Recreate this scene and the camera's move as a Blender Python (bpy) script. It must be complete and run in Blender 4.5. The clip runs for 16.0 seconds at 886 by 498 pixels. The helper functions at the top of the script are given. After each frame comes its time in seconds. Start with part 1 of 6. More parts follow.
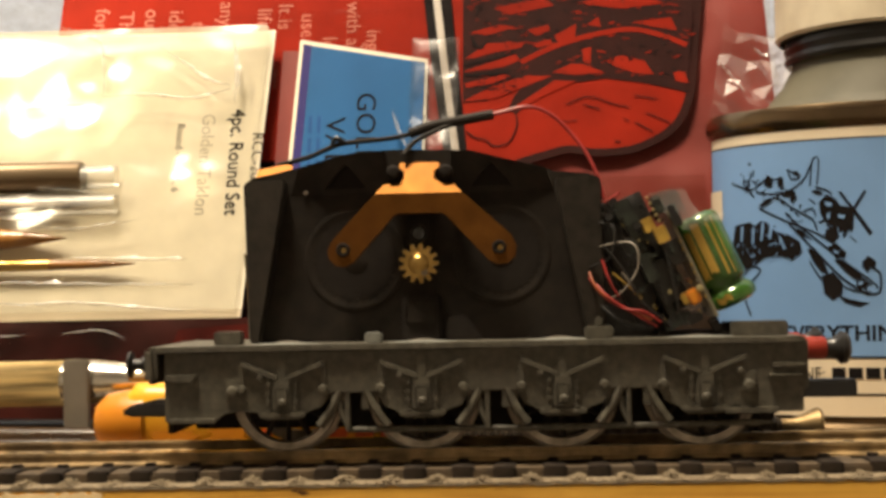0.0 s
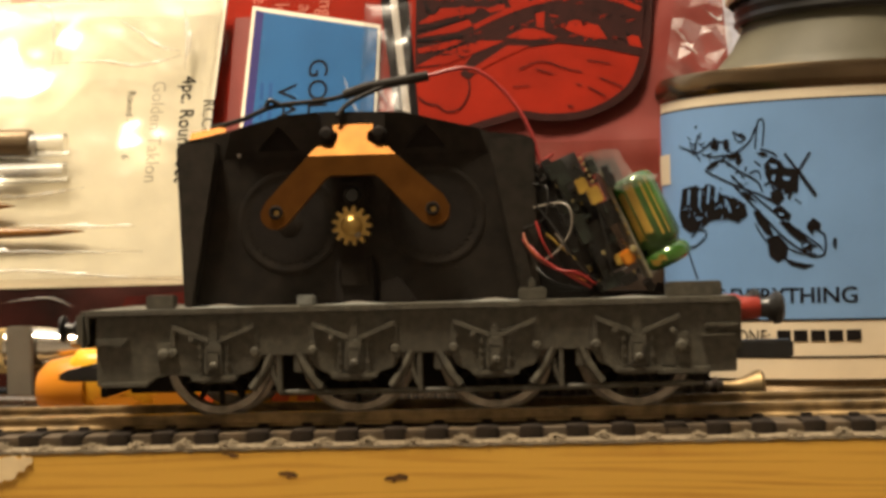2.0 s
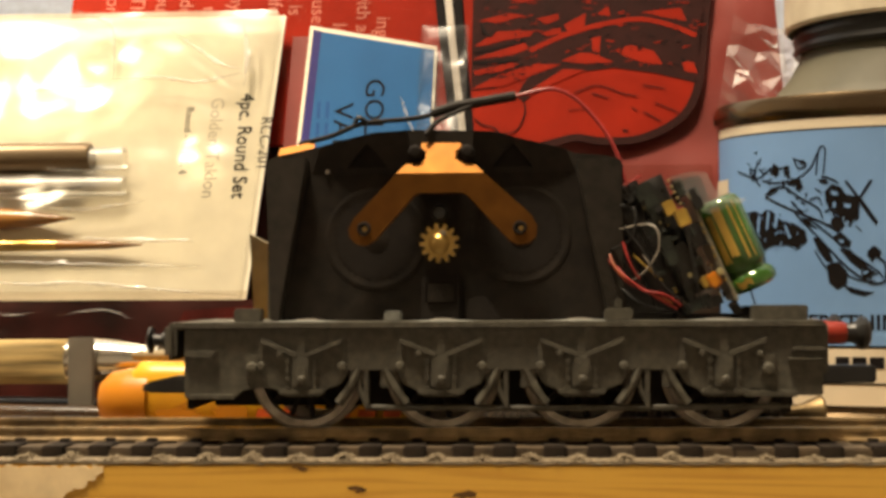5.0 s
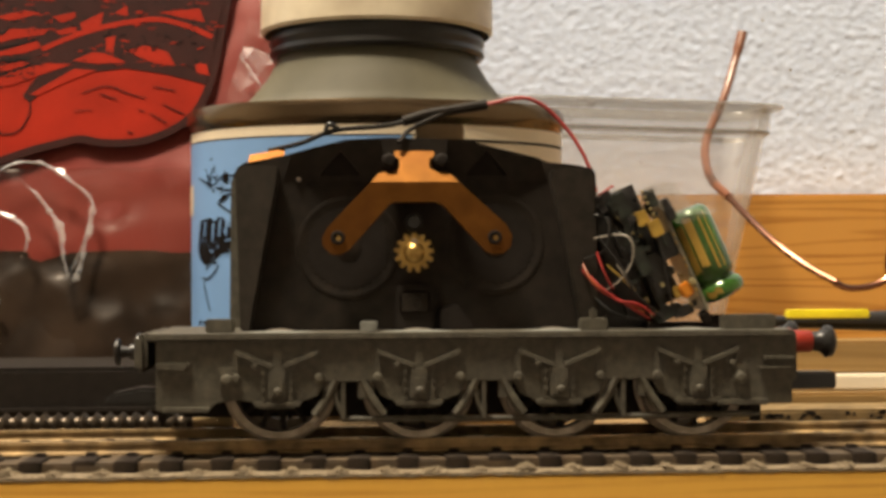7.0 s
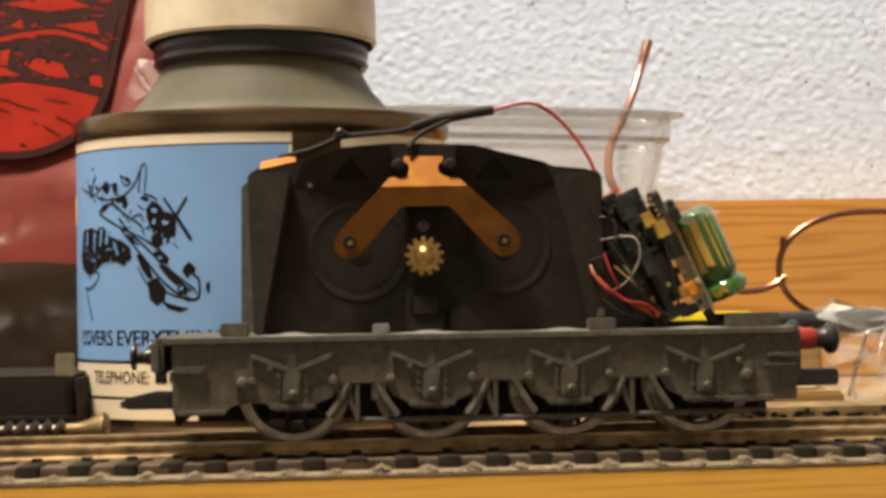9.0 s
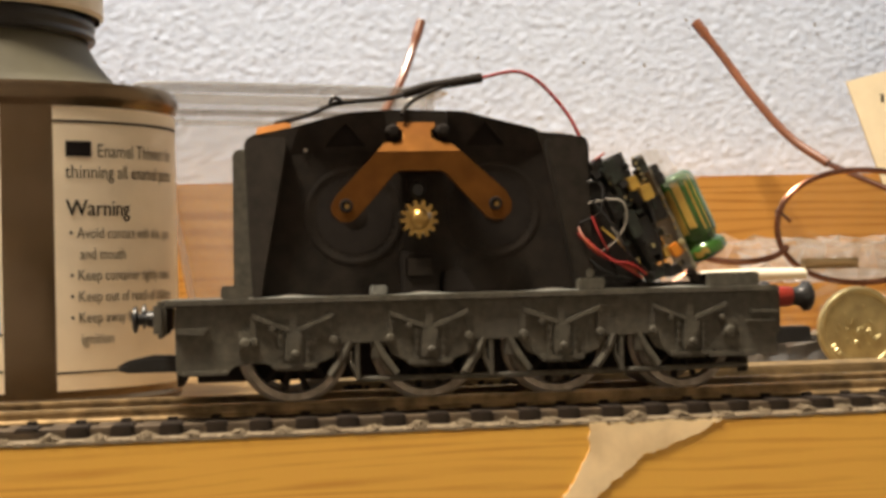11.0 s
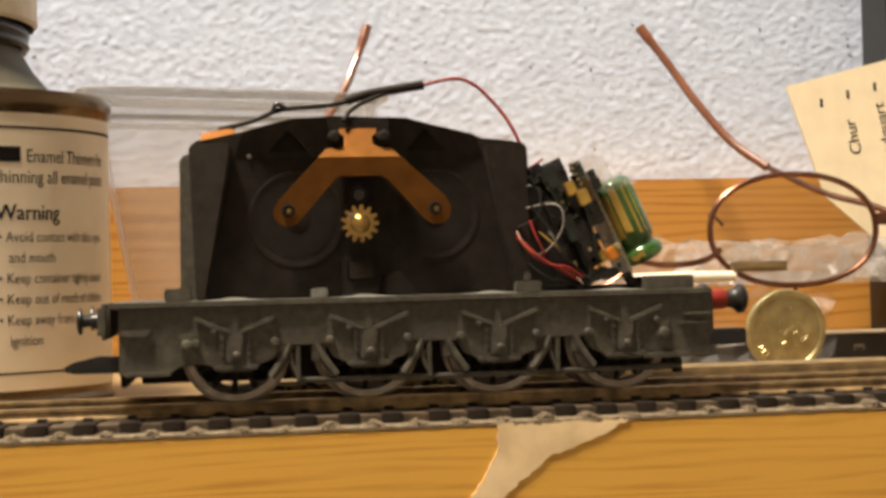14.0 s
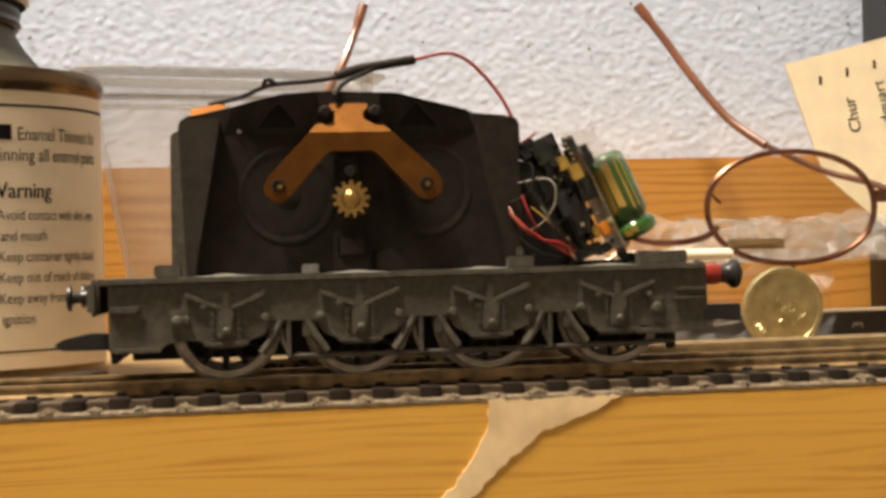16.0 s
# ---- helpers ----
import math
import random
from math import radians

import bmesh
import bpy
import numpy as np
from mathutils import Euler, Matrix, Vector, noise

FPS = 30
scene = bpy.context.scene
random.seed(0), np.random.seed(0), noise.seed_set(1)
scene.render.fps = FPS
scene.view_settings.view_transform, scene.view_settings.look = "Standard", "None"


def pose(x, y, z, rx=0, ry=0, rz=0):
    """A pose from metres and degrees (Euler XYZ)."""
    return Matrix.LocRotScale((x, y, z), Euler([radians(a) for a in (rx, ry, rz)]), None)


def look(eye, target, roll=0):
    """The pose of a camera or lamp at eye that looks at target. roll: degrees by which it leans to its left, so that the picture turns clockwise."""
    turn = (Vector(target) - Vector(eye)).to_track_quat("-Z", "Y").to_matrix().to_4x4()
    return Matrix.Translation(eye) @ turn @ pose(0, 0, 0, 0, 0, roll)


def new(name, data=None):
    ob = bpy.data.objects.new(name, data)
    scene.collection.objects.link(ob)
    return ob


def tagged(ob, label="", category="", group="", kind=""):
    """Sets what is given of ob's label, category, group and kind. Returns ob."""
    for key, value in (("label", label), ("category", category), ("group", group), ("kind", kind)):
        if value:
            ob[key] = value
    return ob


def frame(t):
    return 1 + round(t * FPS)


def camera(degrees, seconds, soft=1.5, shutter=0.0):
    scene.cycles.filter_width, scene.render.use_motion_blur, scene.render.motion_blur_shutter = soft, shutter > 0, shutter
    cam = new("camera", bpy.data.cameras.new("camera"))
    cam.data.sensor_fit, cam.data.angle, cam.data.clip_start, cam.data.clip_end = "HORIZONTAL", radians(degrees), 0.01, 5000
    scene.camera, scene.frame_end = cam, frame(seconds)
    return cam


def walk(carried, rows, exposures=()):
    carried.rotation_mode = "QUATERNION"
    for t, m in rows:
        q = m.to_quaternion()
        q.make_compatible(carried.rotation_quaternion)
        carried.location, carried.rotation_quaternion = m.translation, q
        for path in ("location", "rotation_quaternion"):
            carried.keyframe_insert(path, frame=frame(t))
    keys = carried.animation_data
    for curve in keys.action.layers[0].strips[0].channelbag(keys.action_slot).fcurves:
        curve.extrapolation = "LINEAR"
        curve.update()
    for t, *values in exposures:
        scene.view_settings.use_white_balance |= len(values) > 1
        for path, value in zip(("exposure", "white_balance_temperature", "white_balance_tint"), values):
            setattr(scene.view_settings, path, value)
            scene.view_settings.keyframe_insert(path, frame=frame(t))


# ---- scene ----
cam = camera(35.75, 16.0, soft=3.5, shutter=0.2)
# seconds, eye in mm, yaw to the left, tilt up and roll in degrees
PATH = [
    (0.0, 54.0, -213.3, 24.8, 2.66, 1.60, -1.15),
    (0.5, 56.2, -212.8, 24.4, 2.66, 1.52, -1.38),
    (1.0, 57.5, -214.1, 25.2, 2.75, 1.63, -1.40),
    (1.5, 56.8, -213.3, 22.1, 2.69, 0.98, -1.07),
    (2.0, 64.3, -211.6, 22.2, 2.64, 0.64, -1.46),
    (2.5, 60.7, -212.0, 22.3, 3.39, 1.13, -1.23),
    (3.0, 55.7, -214.6, 22.3, 3.11, 1.57, -0.74),
    (3.2, 53.9, -214.4, 21.9, 3.08, 1.62, -0.50),
    (5.3, 56.4, -213.2, 21.0, 3.18, 1.69, -0.29),
    (5.5, 70.9, -212.2, 19.4, 1.89, 0.79, -0.38),
    (6.0, 88.1, -212.2, 22.0, 0.37, 0.68, -0.28),
    (6.5, 107.1, -211.1, 23.7, -1.38, 0.53, -0.08),
    (7.0, 132.8, -212.7, 26.2, -2.99, 0.80, -0.30),
    (7.5, 142.4, -213.0, 27.6, -4.72, 0.90, -0.28),
    (8.0, 146.4, -215.0, 27.6, -4.31, 1.57, -0.56),
    (8.5, 149.5, -215.9, 24.9, -4.04, 1.66, -0.80),
    (9.0, 151.9, -216.1, 24.2, -3.87, 1.43, -0.97),
    (9.5, 167.2, -217.4, 22.1, -5.55, 1.17, -1.13),
    (10.0, 178.8, -217.8, 19.5, -7.02, 0.88, -1.34),
    (12.5, 194.0, -225.7, 19.2, -8.33, 1.46, -1.50),
    (13.0, 198.9, -226.5, 18.6, -8.19, 1.12, -1.63),
    (13.5, 199.0, -226.8, 20.2, -8.41, 1.07, -1.41),
    (14.0, 199.2, -226.5, 19.6, -8.42, 1.08, -1.43),
    (14.5, 200.2, -226.6, 19.2, -8.46, 0.98, -1.43),
    (15.0, 202.0, -226.4, 18.8, -8.28, 0.91, -1.58),
    (15.5, 199.6, -226.2, 17.9, -8.24, 0.89, -1.55),
    (16.0, 202.0, -225.5, 17.7, -8.12, 0.52, -1.61),
]
MM = 0.001


def eye_pose(x, y, z, yaw, tilt, roll):
    return Matrix.Translation((x * MM, y * MM, z * MM)) @ pose(0, 0, 0, 0, 0, yaw) @ pose(0, 0, 0, 90 + tilt) @ pose(0, 0, 0, 0, 0, roll)


# the clip's camera turns its white balance cooler as the white wall comes into view
walk(cam, [(t, eye_pose(*row)) for t, *row in PATH],
     exposures=[(0.0, -0.2, 6850, 9), (5.5, -0.2, 7200, 9), (6.3, -0.24, 7300, 9), (7.5, 0.07, 6350, 9), (9.0, 0.12, 6350, 10), (16.0, 0.09, 6450, 11)])
# seconds and how far the chassis has rolled, in mm
ROLLED = [(0.0, 0.0), (0.5, 0.0), (1.0, 0.0), (1.5, 0.0), (2.0, 0.0), (2.5, 0.0), (3.0, 0.0), (3.2, 0.0), (4.6, 0.0), (4.9, 1.2), (5.1, 5.0), (5.3, 11.5), (5.5, 19.9), (6.0, 44.0), (6.5, 74.7), (7.0, 99.7), (7.5, 113.5), (8.0, 113.6), (8.5, 113.8), (9.0, 124.0), (9.5, 141.9), (10.0, 160.3), (12.5, 179.4), (13.0, 179.7), (13.5, 179.5), (14.0, 179.6), (14.5, 179.7), (15.0, 179.8), (15.5, 179.6), (16.0, 179.7)]

# ---- light ----
world = bpy.data.worlds.new("room_air")
scene.world = world
world.use_nodes = True
world.node_tree.nodes["Background"].inputs[0].default_value = (1.0, 0.85, 0.66, 1)
world.node_tree.nodes["Background"].inputs[1].default_value = 0.2


def area_lamp(name, at, target, size, watts, colour):
    data = bpy.data.lights.new(name, "AREA")
    data.shape, data.size, data.energy, data.color = "DISK", size, watts, colour
    ob = new(name, data)
    ob.matrix_world = look(at, target)
    return ob


area_lamp("ceiling_lamp_light", (-0.20, -0.24, 1.38), (0.1, 0.05, 0), 0.30, 52.0, (1.0, 0.85, 0.66))
# unseen spot, added to brighten the brush packet on the left
spot = bpy.data.lights.new("desk_lamp_light", "SPOT")
spot.energy, spot.color, spot.spot_size, spot.spot_blend, spot.shadow_soft_size = 6.6, (1.0, 0.86, 0.60), radians(23), 0.5, 0.025
PACKET_SPOT = new("desk_lamp_light", spot)
PACKET_SPOT.matrix_world = look((-0.17, -0.03, 0.31), (-0.055, 0.095, 0.066))
scene.view_settings.exposure = 0.0

# ---- materials ----


def material(name, colour, rough=0.6, metal=0.0, spread=0.12, grain=400.0, bump=0.15, relief=0.0002, coat=0.0, stretch=(1, 1, 1),
             dirt=None, dirt_amount=0.35, dirt_scale=60.0, transmission=0.0, alpha=1.0, ior=1.45, second=None, gleam=0.5):
    m = bpy.data.materials.new(name)
    m.use_nodes = True
    nt = m.node_tree
    nodes, link = nt.nodes, nt.links.new
    p = nodes["Principled BSDF"]
    p.inputs["Roughness"].default_value = rough
    p.inputs["Metallic"].default_value = metal
    p.inputs["Coat Weight"].default_value = coat
    p.inputs["Transmission Weight"].default_value = transmission
    p.inputs["Alpha"].default_value = alpha
    p.inputs["IOR"].default_value = ior
    p.inputs["Specular IOR Level"].default_value = gleam
    tc = nodes.new("ShaderNodeTexCoord")
    mp = nodes.new("ShaderNodeMapping")
    mp.inputs["Scale"].default_value = stretch
    link(tc.outputs["Object"], mp.inputs["Vector"])
    fine = nodes.new("ShaderNodeTexNoise")
    fine.inputs["Scale"].default_value, fine.inputs["Detail"].default_value = grain, 6
    link(mp.outputs["Vector"], fine.inputs["Vector"])
    ramp = nodes.new("ShaderNodeValToRGB")
    other = second or tuple(c * (1 - 2 * spread) for c in colour)
    light = tuple(min(1, c * (1 + spread)) for c in colour)
    ramp.color_ramp.elements[0].position, ramp.color_ramp.elements[0].color = 0.3, (*other, 1)
    ramp.color_ramp.elements[1].position, ramp.color_ramp.elements[1].color = 0.7, (*light, 1)
    link(fine.outputs["Fac"], ramp.inputs["Fac"])
    col = ramp.outputs["Color"]
    if dirt:
        big = nodes.new("ShaderNodeTexNoise")
        big.inputs["Scale"].default_value, big.inputs["Detail"].default_value = dirt_scale, 4
        link(tc.outputs["Object"], big.inputs["Vector"])
        cut = nodes.new("ShaderNodeMapRange")
        cut.inputs["From Min"].default_value, cut.inputs["From Max"].default_value = 0.45, 0.7
        cut.inputs["To Max"].default_value = dirt_amount
        link(big.outputs["Fac"], cut.inputs["Value"])
        mix = nodes.new("ShaderNodeMix")
        mix.data_type = "RGBA"
        mix.inputs["B"].default_value = (*dirt, 1)
        link(cut.outputs["Result"], mix.inputs["Factor"])
        link(col, mix.inputs["A"])
        col = mix.outputs["Result"]
    link(col, p.inputs["Base Color"])
    if bump:
        b = nodes.new("ShaderNodeBump")
        b.inputs["Strength"].default_value, b.inputs["Distance"].default_value = bump, relief
        link(fine.outputs["Fac"], b.inputs["Height"])
        link(b.outputs["Normal"], p.inputs["Normal"])
    return m


def wood_material(name, light, dark, along="x", rings=140.0, rough=0.38, coat=0.25, fibre=0.45):
    """Varnished softwood: long wavy bands with fine pores."""
    m = material(name, light, rough, grain=900, coat=coat, bump=0.1)
    nt = m.node_tree
    nodes, link = nt.nodes, nt.links.new
    p = nodes["Principled BSDF"]
    tc = nodes.new("ShaderNodeTexCoord")
    mp = nodes.new("ShaderNodeMapping")
    mp.inputs["Scale"].default_value = (0.06, 1, 1) if along == "x" else (1, 1, 0.06)
    link(tc.outputs["Object"], mp.inputs["Vector"])
    warp = nodes.new("ShaderNodeTexNoise")
    warp.inputs["Scale"].default_value, warp.inputs["Detail"].default_value = 55, 3
    link(mp.outputs["Vector"], warp.inputs["Vector"])
    add = nodes.new("ShaderNodeVectorMath")
    add.operation = "MULTIPLY_ADD"
    add.inputs[1].default_value = (0.03, 0.03, 0.03)
    link(warp.outputs["Color"], add.inputs[0])
    link(mp.outputs["Vector"], add.inputs[2])
    wave = nodes.new("ShaderNodeTexWave")
    wave.bands_direction = "Z" if along == "x" else "X"
    wave.inputs["Scale"].default_value, wave.inputs["Distortion"].default_value = rings, 1.1
    wave.inputs["Detail"].default_value, wave.inputs["Detail Scale"].default_value = 3, 1.5
    link(add.outputs["Vector"], wave.inputs["Vector"])
    fib = nodes.new("ShaderNodeTexNoise")
    fib.inputs["Scale"].default_value, fib.inputs["Detail"].default_value = 700, 5
    link(mp.outputs["Vector"], fib.inputs["Vector"])
    mixf = nodes.new("ShaderNodeMath")
    mixf.operation = "MULTIPLY_ADD"
    mixf.inputs[1].default_value, mixf.inputs[2].default_value = fibre, 0.0
    link(fib.outputs["Fac"], mixf.inputs[0])
    tot = nodes.new("ShaderNodeMath")
    tot.operation = "MULTIPLY_ADD"
    tot.inputs[1].default_value = 1.0 - fibre
    link(wave.outputs["Fac"], tot.inputs[0])
    link(mixf.outputs["Value"], tot.inputs[2])
    ramp = nodes.new("ShaderNodeValToRGB")
    ramp.color_ramp.elements[0].position, ramp.color_ramp.elements[0].color = 0.08 + 0.3 * max(0, fibre - 0.45), (*dark, 1)
    ramp.color_ramp.elements[1].position, ramp.color_ramp.elements[1].color = 0.5, (*light, 1)
    link(tot.outputs["Value"], ramp.inputs["Fac"])
    link(ramp.outputs["Color"], p.inputs["Base Color"])
    return m


def clear_material(name, tint=(1, 1, 1), shine=0.25, gloss=0.08, bump=0.3, scale=60.0, relief=0.002, haze=0.0, edge=0.9):
    """Thin clear film or moulded plastic: mostly see-through, with a glossy skin that is stronger at grazing angles."""
    m = bpy.data.materials.new(name)
    m.use_nodes = True
    nt = m.node_tree
    nodes, link = nt.nodes, nt.links.new
    nodes.remove(nodes["Principled BSDF"])
    tr = nodes.new("ShaderNodeBsdfTransparent")
    tr.inputs[0].default_value = (*tint, 1)
    gl = nodes.new("ShaderNodeBsdfGlossy")
    gl.inputs["Roughness"].default_value = gloss
    tc = nodes.new("ShaderNodeTexCoord")
    n = nodes.new("ShaderNodeTexNoise")
    n.inputs["Scale"].default_value, n.inputs["Detail"].default_value = scale, 3
    link(tc.outputs["Object"], n.inputs["Vector"])
    b = nodes.new("ShaderNodeBump")
    b.inputs["Strength"].default_value, b.inputs["Distance"].default_value = bump, relief
    link(n.outputs["Fac"], b.inputs["Height"])
    link(b.outputs["Normal"], gl.inputs["Normal"])
    fr = nodes.new("ShaderNodeFresnel")
    fr.inputs["IOR"].default_value = 1.5
    link(b.outputs["Normal"], fr.inputs["Normal"])
    k = nodes.new("ShaderNodeMath")
    k.operation = "MULTIPLY_ADD"
    k.inputs[1].default_value, k.inputs[2].default_value = edge, shine * 0.15
    k.use_clamp = True
    link(fr.outputs[0], k.inputs[0])
    mix = nodes.new("ShaderNodeMixShader")
    link(k.outputs[0], mix.inputs[0])
    link(tr.outputs[0], mix.inputs[1])
    link(gl.outputs[0], mix.inputs[2])
    if haze:
        milk = nodes.new("ShaderNodeBsdfDiffuse")
        milk.inputs[0].default_value = (0.85, 0.85, 0.85, 1)
        veil = nodes.new("ShaderNodeMixShader")
        veil.inputs[0].default_value = haze
        link(mix.outputs[0], veil.inputs[1])
        link(milk.outputs[0], veil.inputs[2])
        mix = veil
    link(mix.outputs[0], nodes["Material Output"].inputs["Surface"])
    return m


BOARD_WOOD = wood_material("varnished_board_edge", (0.75, 0.42, 0.068), (0.55, 0.26, 0.035), rings=210, rough=0.5, coat=0.1, fibre=0.75)
BOARD_TOP = wood_material("worn_board_top", (0.30, 0.20, 0.09), (0.19, 0.12, 0.05), rings=60, rough=0.6, coat=0)
PINE = wood_material("orange_pine", (0.55, 0.275, 0.06), (0.34, 0.135, 0.02), rings=95, fibre=0.55)
PLASTER = material("rough_white_plaster", (0.63, 0.735, 0.94), 0.9, spread=0.06, grain=420, bump=0.35, relief=0.0005, dirt=(0.51, 0.60, 0.79), dirt_amount=0.4, dirt_scale=180)
ROOM_PAINT = material("cream_room_paint", (0.72, 0.66, 0.56), 0.9, grain=20)
CARPET = material("brown_carpet", (0.22, 0.16, 0.12), 0.95, grain=300)
FRAME_GREY = material("weathered_grey_plastic", (0.083, 0.076, 0.057), 0.62, grain=700, spread=0.22, bump=0.25, dirt=(0.06, 0.055, 0.045), dirt_amount=0.6, dirt_scale=160)
PALE_GREY = material("pale_grey_plastic", (0.20, 0.205, 0.185), 0.5, grain=600, spread=0.15)
MOTOR_BLACK = material("matt_black_moulding", (0.0155, 0.0115, 0.008), 0.65, grain=500, spread=0.25, bump=0.2, dirt=(0.023, 0.0165, 0.0115), dirt_amount=0.5, dirt_scale=120, gleam=0.25)
# lighter copy of the motor black, with the cheeks' lit look painted in
LIT_BLACK = material("lit_black_moulding", (0.022, 0.0175, 0.0128), 0.62, grain=500, spread=0.25, bump=0.2, dirt=(0.033, 0.027, 0.02), dirt_amount=0.5, dirt_scale=150, gleam=0.3)
DEEP_BLACK = material("shaded_black_moulding", (0.017, 0.0135, 0.011), 0.8, grain=500, gleam=0.2)
GLOSS_BLACK = material("glossy_black_plastic", (0.015, 0.0145, 0.014), 0.36, grain=300, bump=0.05)
COPPER = material("dull_copper_strip", (0.150, 0.062, 0.0135), 0.47, 0.75, gleam=0.1, grain=300, spread=0.12, bump=0.08, dirt=(0.13, 0.05, 0.014), dirt_amount=0.6, dirt_scale=140)
BRASS = material("bright_brass", (0.40, 0.26, 0.085), 0.32, 1.0, grain=300, bump=0.05)
STEEL = material("worn_steel", (0.34, 0.30, 0.25), 0.44, 0.9, grain=500, spread=0.2, bump=0.08)
RAIL_BROWN = material("grimy_rail_side", (0.37, 0.25, 0.115), 0.65, 0.2, grain=300, spread=0.3, dirt=(0.06, 0.04, 0.025), dirt_amount=0.7, dirt_scale=90)
RAIL_TOP = material("polished_rail_head", (0.62, 0.56, 0.46), 0.22, 1.0, grain=200, stretch=(0.05, 1, 1), spread=0.2)
SLEEPER = material("black_plastic_sleeper", (0.022, 0.016, 0.012), 0.75, grain=400, spread=0.3, dirt=(0.05, 0.037, 0.025), dirt_amount=0.4, dirt_scale=200, gleam=0.2)
BALLAST = material("grey_ballast_crumbs", (0.215, 0.17, 0.11), 0.9, grain=900, spread=0.2, bump=0.5, relief=0.0004, dirt=(0.16, 0.12, 0.075), dirt_amount=0.6, dirt_scale=120)
CREAM_PAINT = material("splashed_cream_paint", (0.92, 0.72, 0.42), 0.45, grain=200, spread=0.06, dirt=(0.55, 0.38, 0.18), dirt_amount=0.5, dirt_scale=140)
RED_PAINT = material("red_buffer_paint", (0.26, 0.022, 0.011), 0.45, grain=300)
PACK_WHITE = material("cream_card", (0.82, 0.76, 0.62), 0.55, grain=120, spread=0.05, gleam=0.1)
INK = material("black_ink", (0.014, 0.012, 0.012), 0.8, grain=200, bump=0, gleam=0.04)
GREY_INK = material("pale_grey_ink", (0.52, 0.47, 0.38), 0.5, grain=200, bump=0, gleam=0.1)
RED_CARD = material("red_printed_card", (0.25, 0.015, 0.006), 0.6, grain=60, spread=0.12, gleam=0.04)
PINK_PRINT = material("pale_red_print", (0.55, 0.17, 0.12), 0.5, grain=100, gleam=0.1)
DULL_RED = material("dusky_red_film", (0.20, 0.034, 0.028), 0.5, grain=40, spread=0.14, gleam=0.2, dirt=(0.20, 0.05, 0.045), dirt_amount=0.5, dirt_scale=30)
DARK_FILM = material("dark_bag_contents", (0.026, 0.018, 0.013), 0.75, grain=60, spread=0.4, gleam=0.08, dirt=(0.036, 0.026, 0.02), dirt_amount=0.4, dirt_scale=45)
DEEP_BLUE = material("dark_blue_print", (0.012, 0.07, 0.24), 0.45, grain=80, gleam=0.1)
BLUE_CARD = material("bright_blue_card", (0.016, 0.105, 0.28), 0.5, grain=80, spread=0.06, gleam=0.1)
NAVY = material("navy_print", (0.032, 0.026, 0.15), 0.45, grain=80, spread=0.08, gleam=0.1)
YELLOW_CARD = material("yellow_carton", (0.47, 0.385, 0.04), 0.5, grain=100, spread=0.08, dirt=(0.28, 0.21, 0.03), dirt_amount=0.5, gleam=0.1)
CARTON_INSIDE = material("grey_carton_board", (0.30, 0.25, 0.16), 0.8, grain=200, spread=0.12)
TUBE_YELLOW = material("yellow_tube_plastic", (0.80, 0.46, 0.02), 0.35, grain=60, spread=0.08, second=(0.72, 0.30, 0.02))
TUBE_ORANGE = material("orange_tube_plastic", (0.62, 0.22, 0.015), 0.35, grain=60, spread=0.1)
TUBE_RED = material("faded_red_print", (0.60, 0.09, 0.02), 0.45, grain=400, spread=0.2)
TIN_BLUE = material("tin_blue_label", (0.19, 0.36, 0.66), 0.4, grain=50, spread=0.05)
TIN_CREAM = material("tin_cream_label", (0.76, 0.66, 0.50), 0.45, grain=90, spread=0.05)
TIN_METAL = material("lacquered_tinplate", (0.17, 0.12, 0.07), 0.22, 0.9, grain=60, spread=0.15, dirt=(0.20, 0.15, 0.10), dirt_amount=0.6, dirt_scale=50)
TIN_GREY = material("dull_tin_shoulder", (0.085, 0.078, 0.050), 0.62, 0.0, grain=80, spread=0.1, dirt=(0.115, 0.105, 0.07), dirt_amount=0.5, dirt_scale=40)
CAP_CREAM = material("cream_screw_cap", (0.74, 0.66, 0.50), 0.4, grain=80, spread=0.05, dirt=(0.30, 0.22, 0.14), dirt_amount=0.45, dirt_scale=70)
CUP_PLASTIC = clear_material("clear_cup_plastic", (0.945, 0.94, 0.935), shine=0.12, gloss=0.3, bump=0.02, haze=0.07, edge=0.25)
CUP_RIM = clear_material("clear_cup_rim", (0.72, 0.71, 0.69), shine=0.3, gloss=0.25, bump=0.02, haze=0.16, edge=0.5)
DULL_FILM = clear_material("dull_clear_film", (0.93, 0.92, 0.90), shine=0.3, gloss=0.3, bump=0.25, scale=120, relief=0.002, edge=0.5, haze=0.16)
HAZY_FILM = clear_material("hazy_clear_film", (0.95, 0.95, 0.95), shine=0.1, gloss=0.36, bump=0.1, scale=70, relief=0.002, edge=0.09, haze=0.01)
FILM = clear_material("smooth_clear_film", (0.985, 0.98, 0.97), shine=0.0, gloss=0.10, bump=0.05, scale=30, relief=0.002, edge=0.05)
BAG_FOOT = clear_material("crumpled_bag_film", (0.92, 0.89, 0.86), shine=0.0, gloss=0.35, bump=0.06, scale=40, relief=0.002, edge=0.02)
# diffuse white haze here paints the highlights along film folds
CREASE_GLINT = clear_material("whitened_film_crease", (0.96, 0.95, 0.93), shine=1.2, gloss=0.24, bump=0.5, scale=420, relief=0.002, edge=0.9, haze=0.22)
PACK_FILM = clear_material("glossy_packet_film", (0.97, 0.96, 0.93), shine=0.0, gloss=0.18, bump=0.12, scale=40, relief=0.002, edge=0.6)
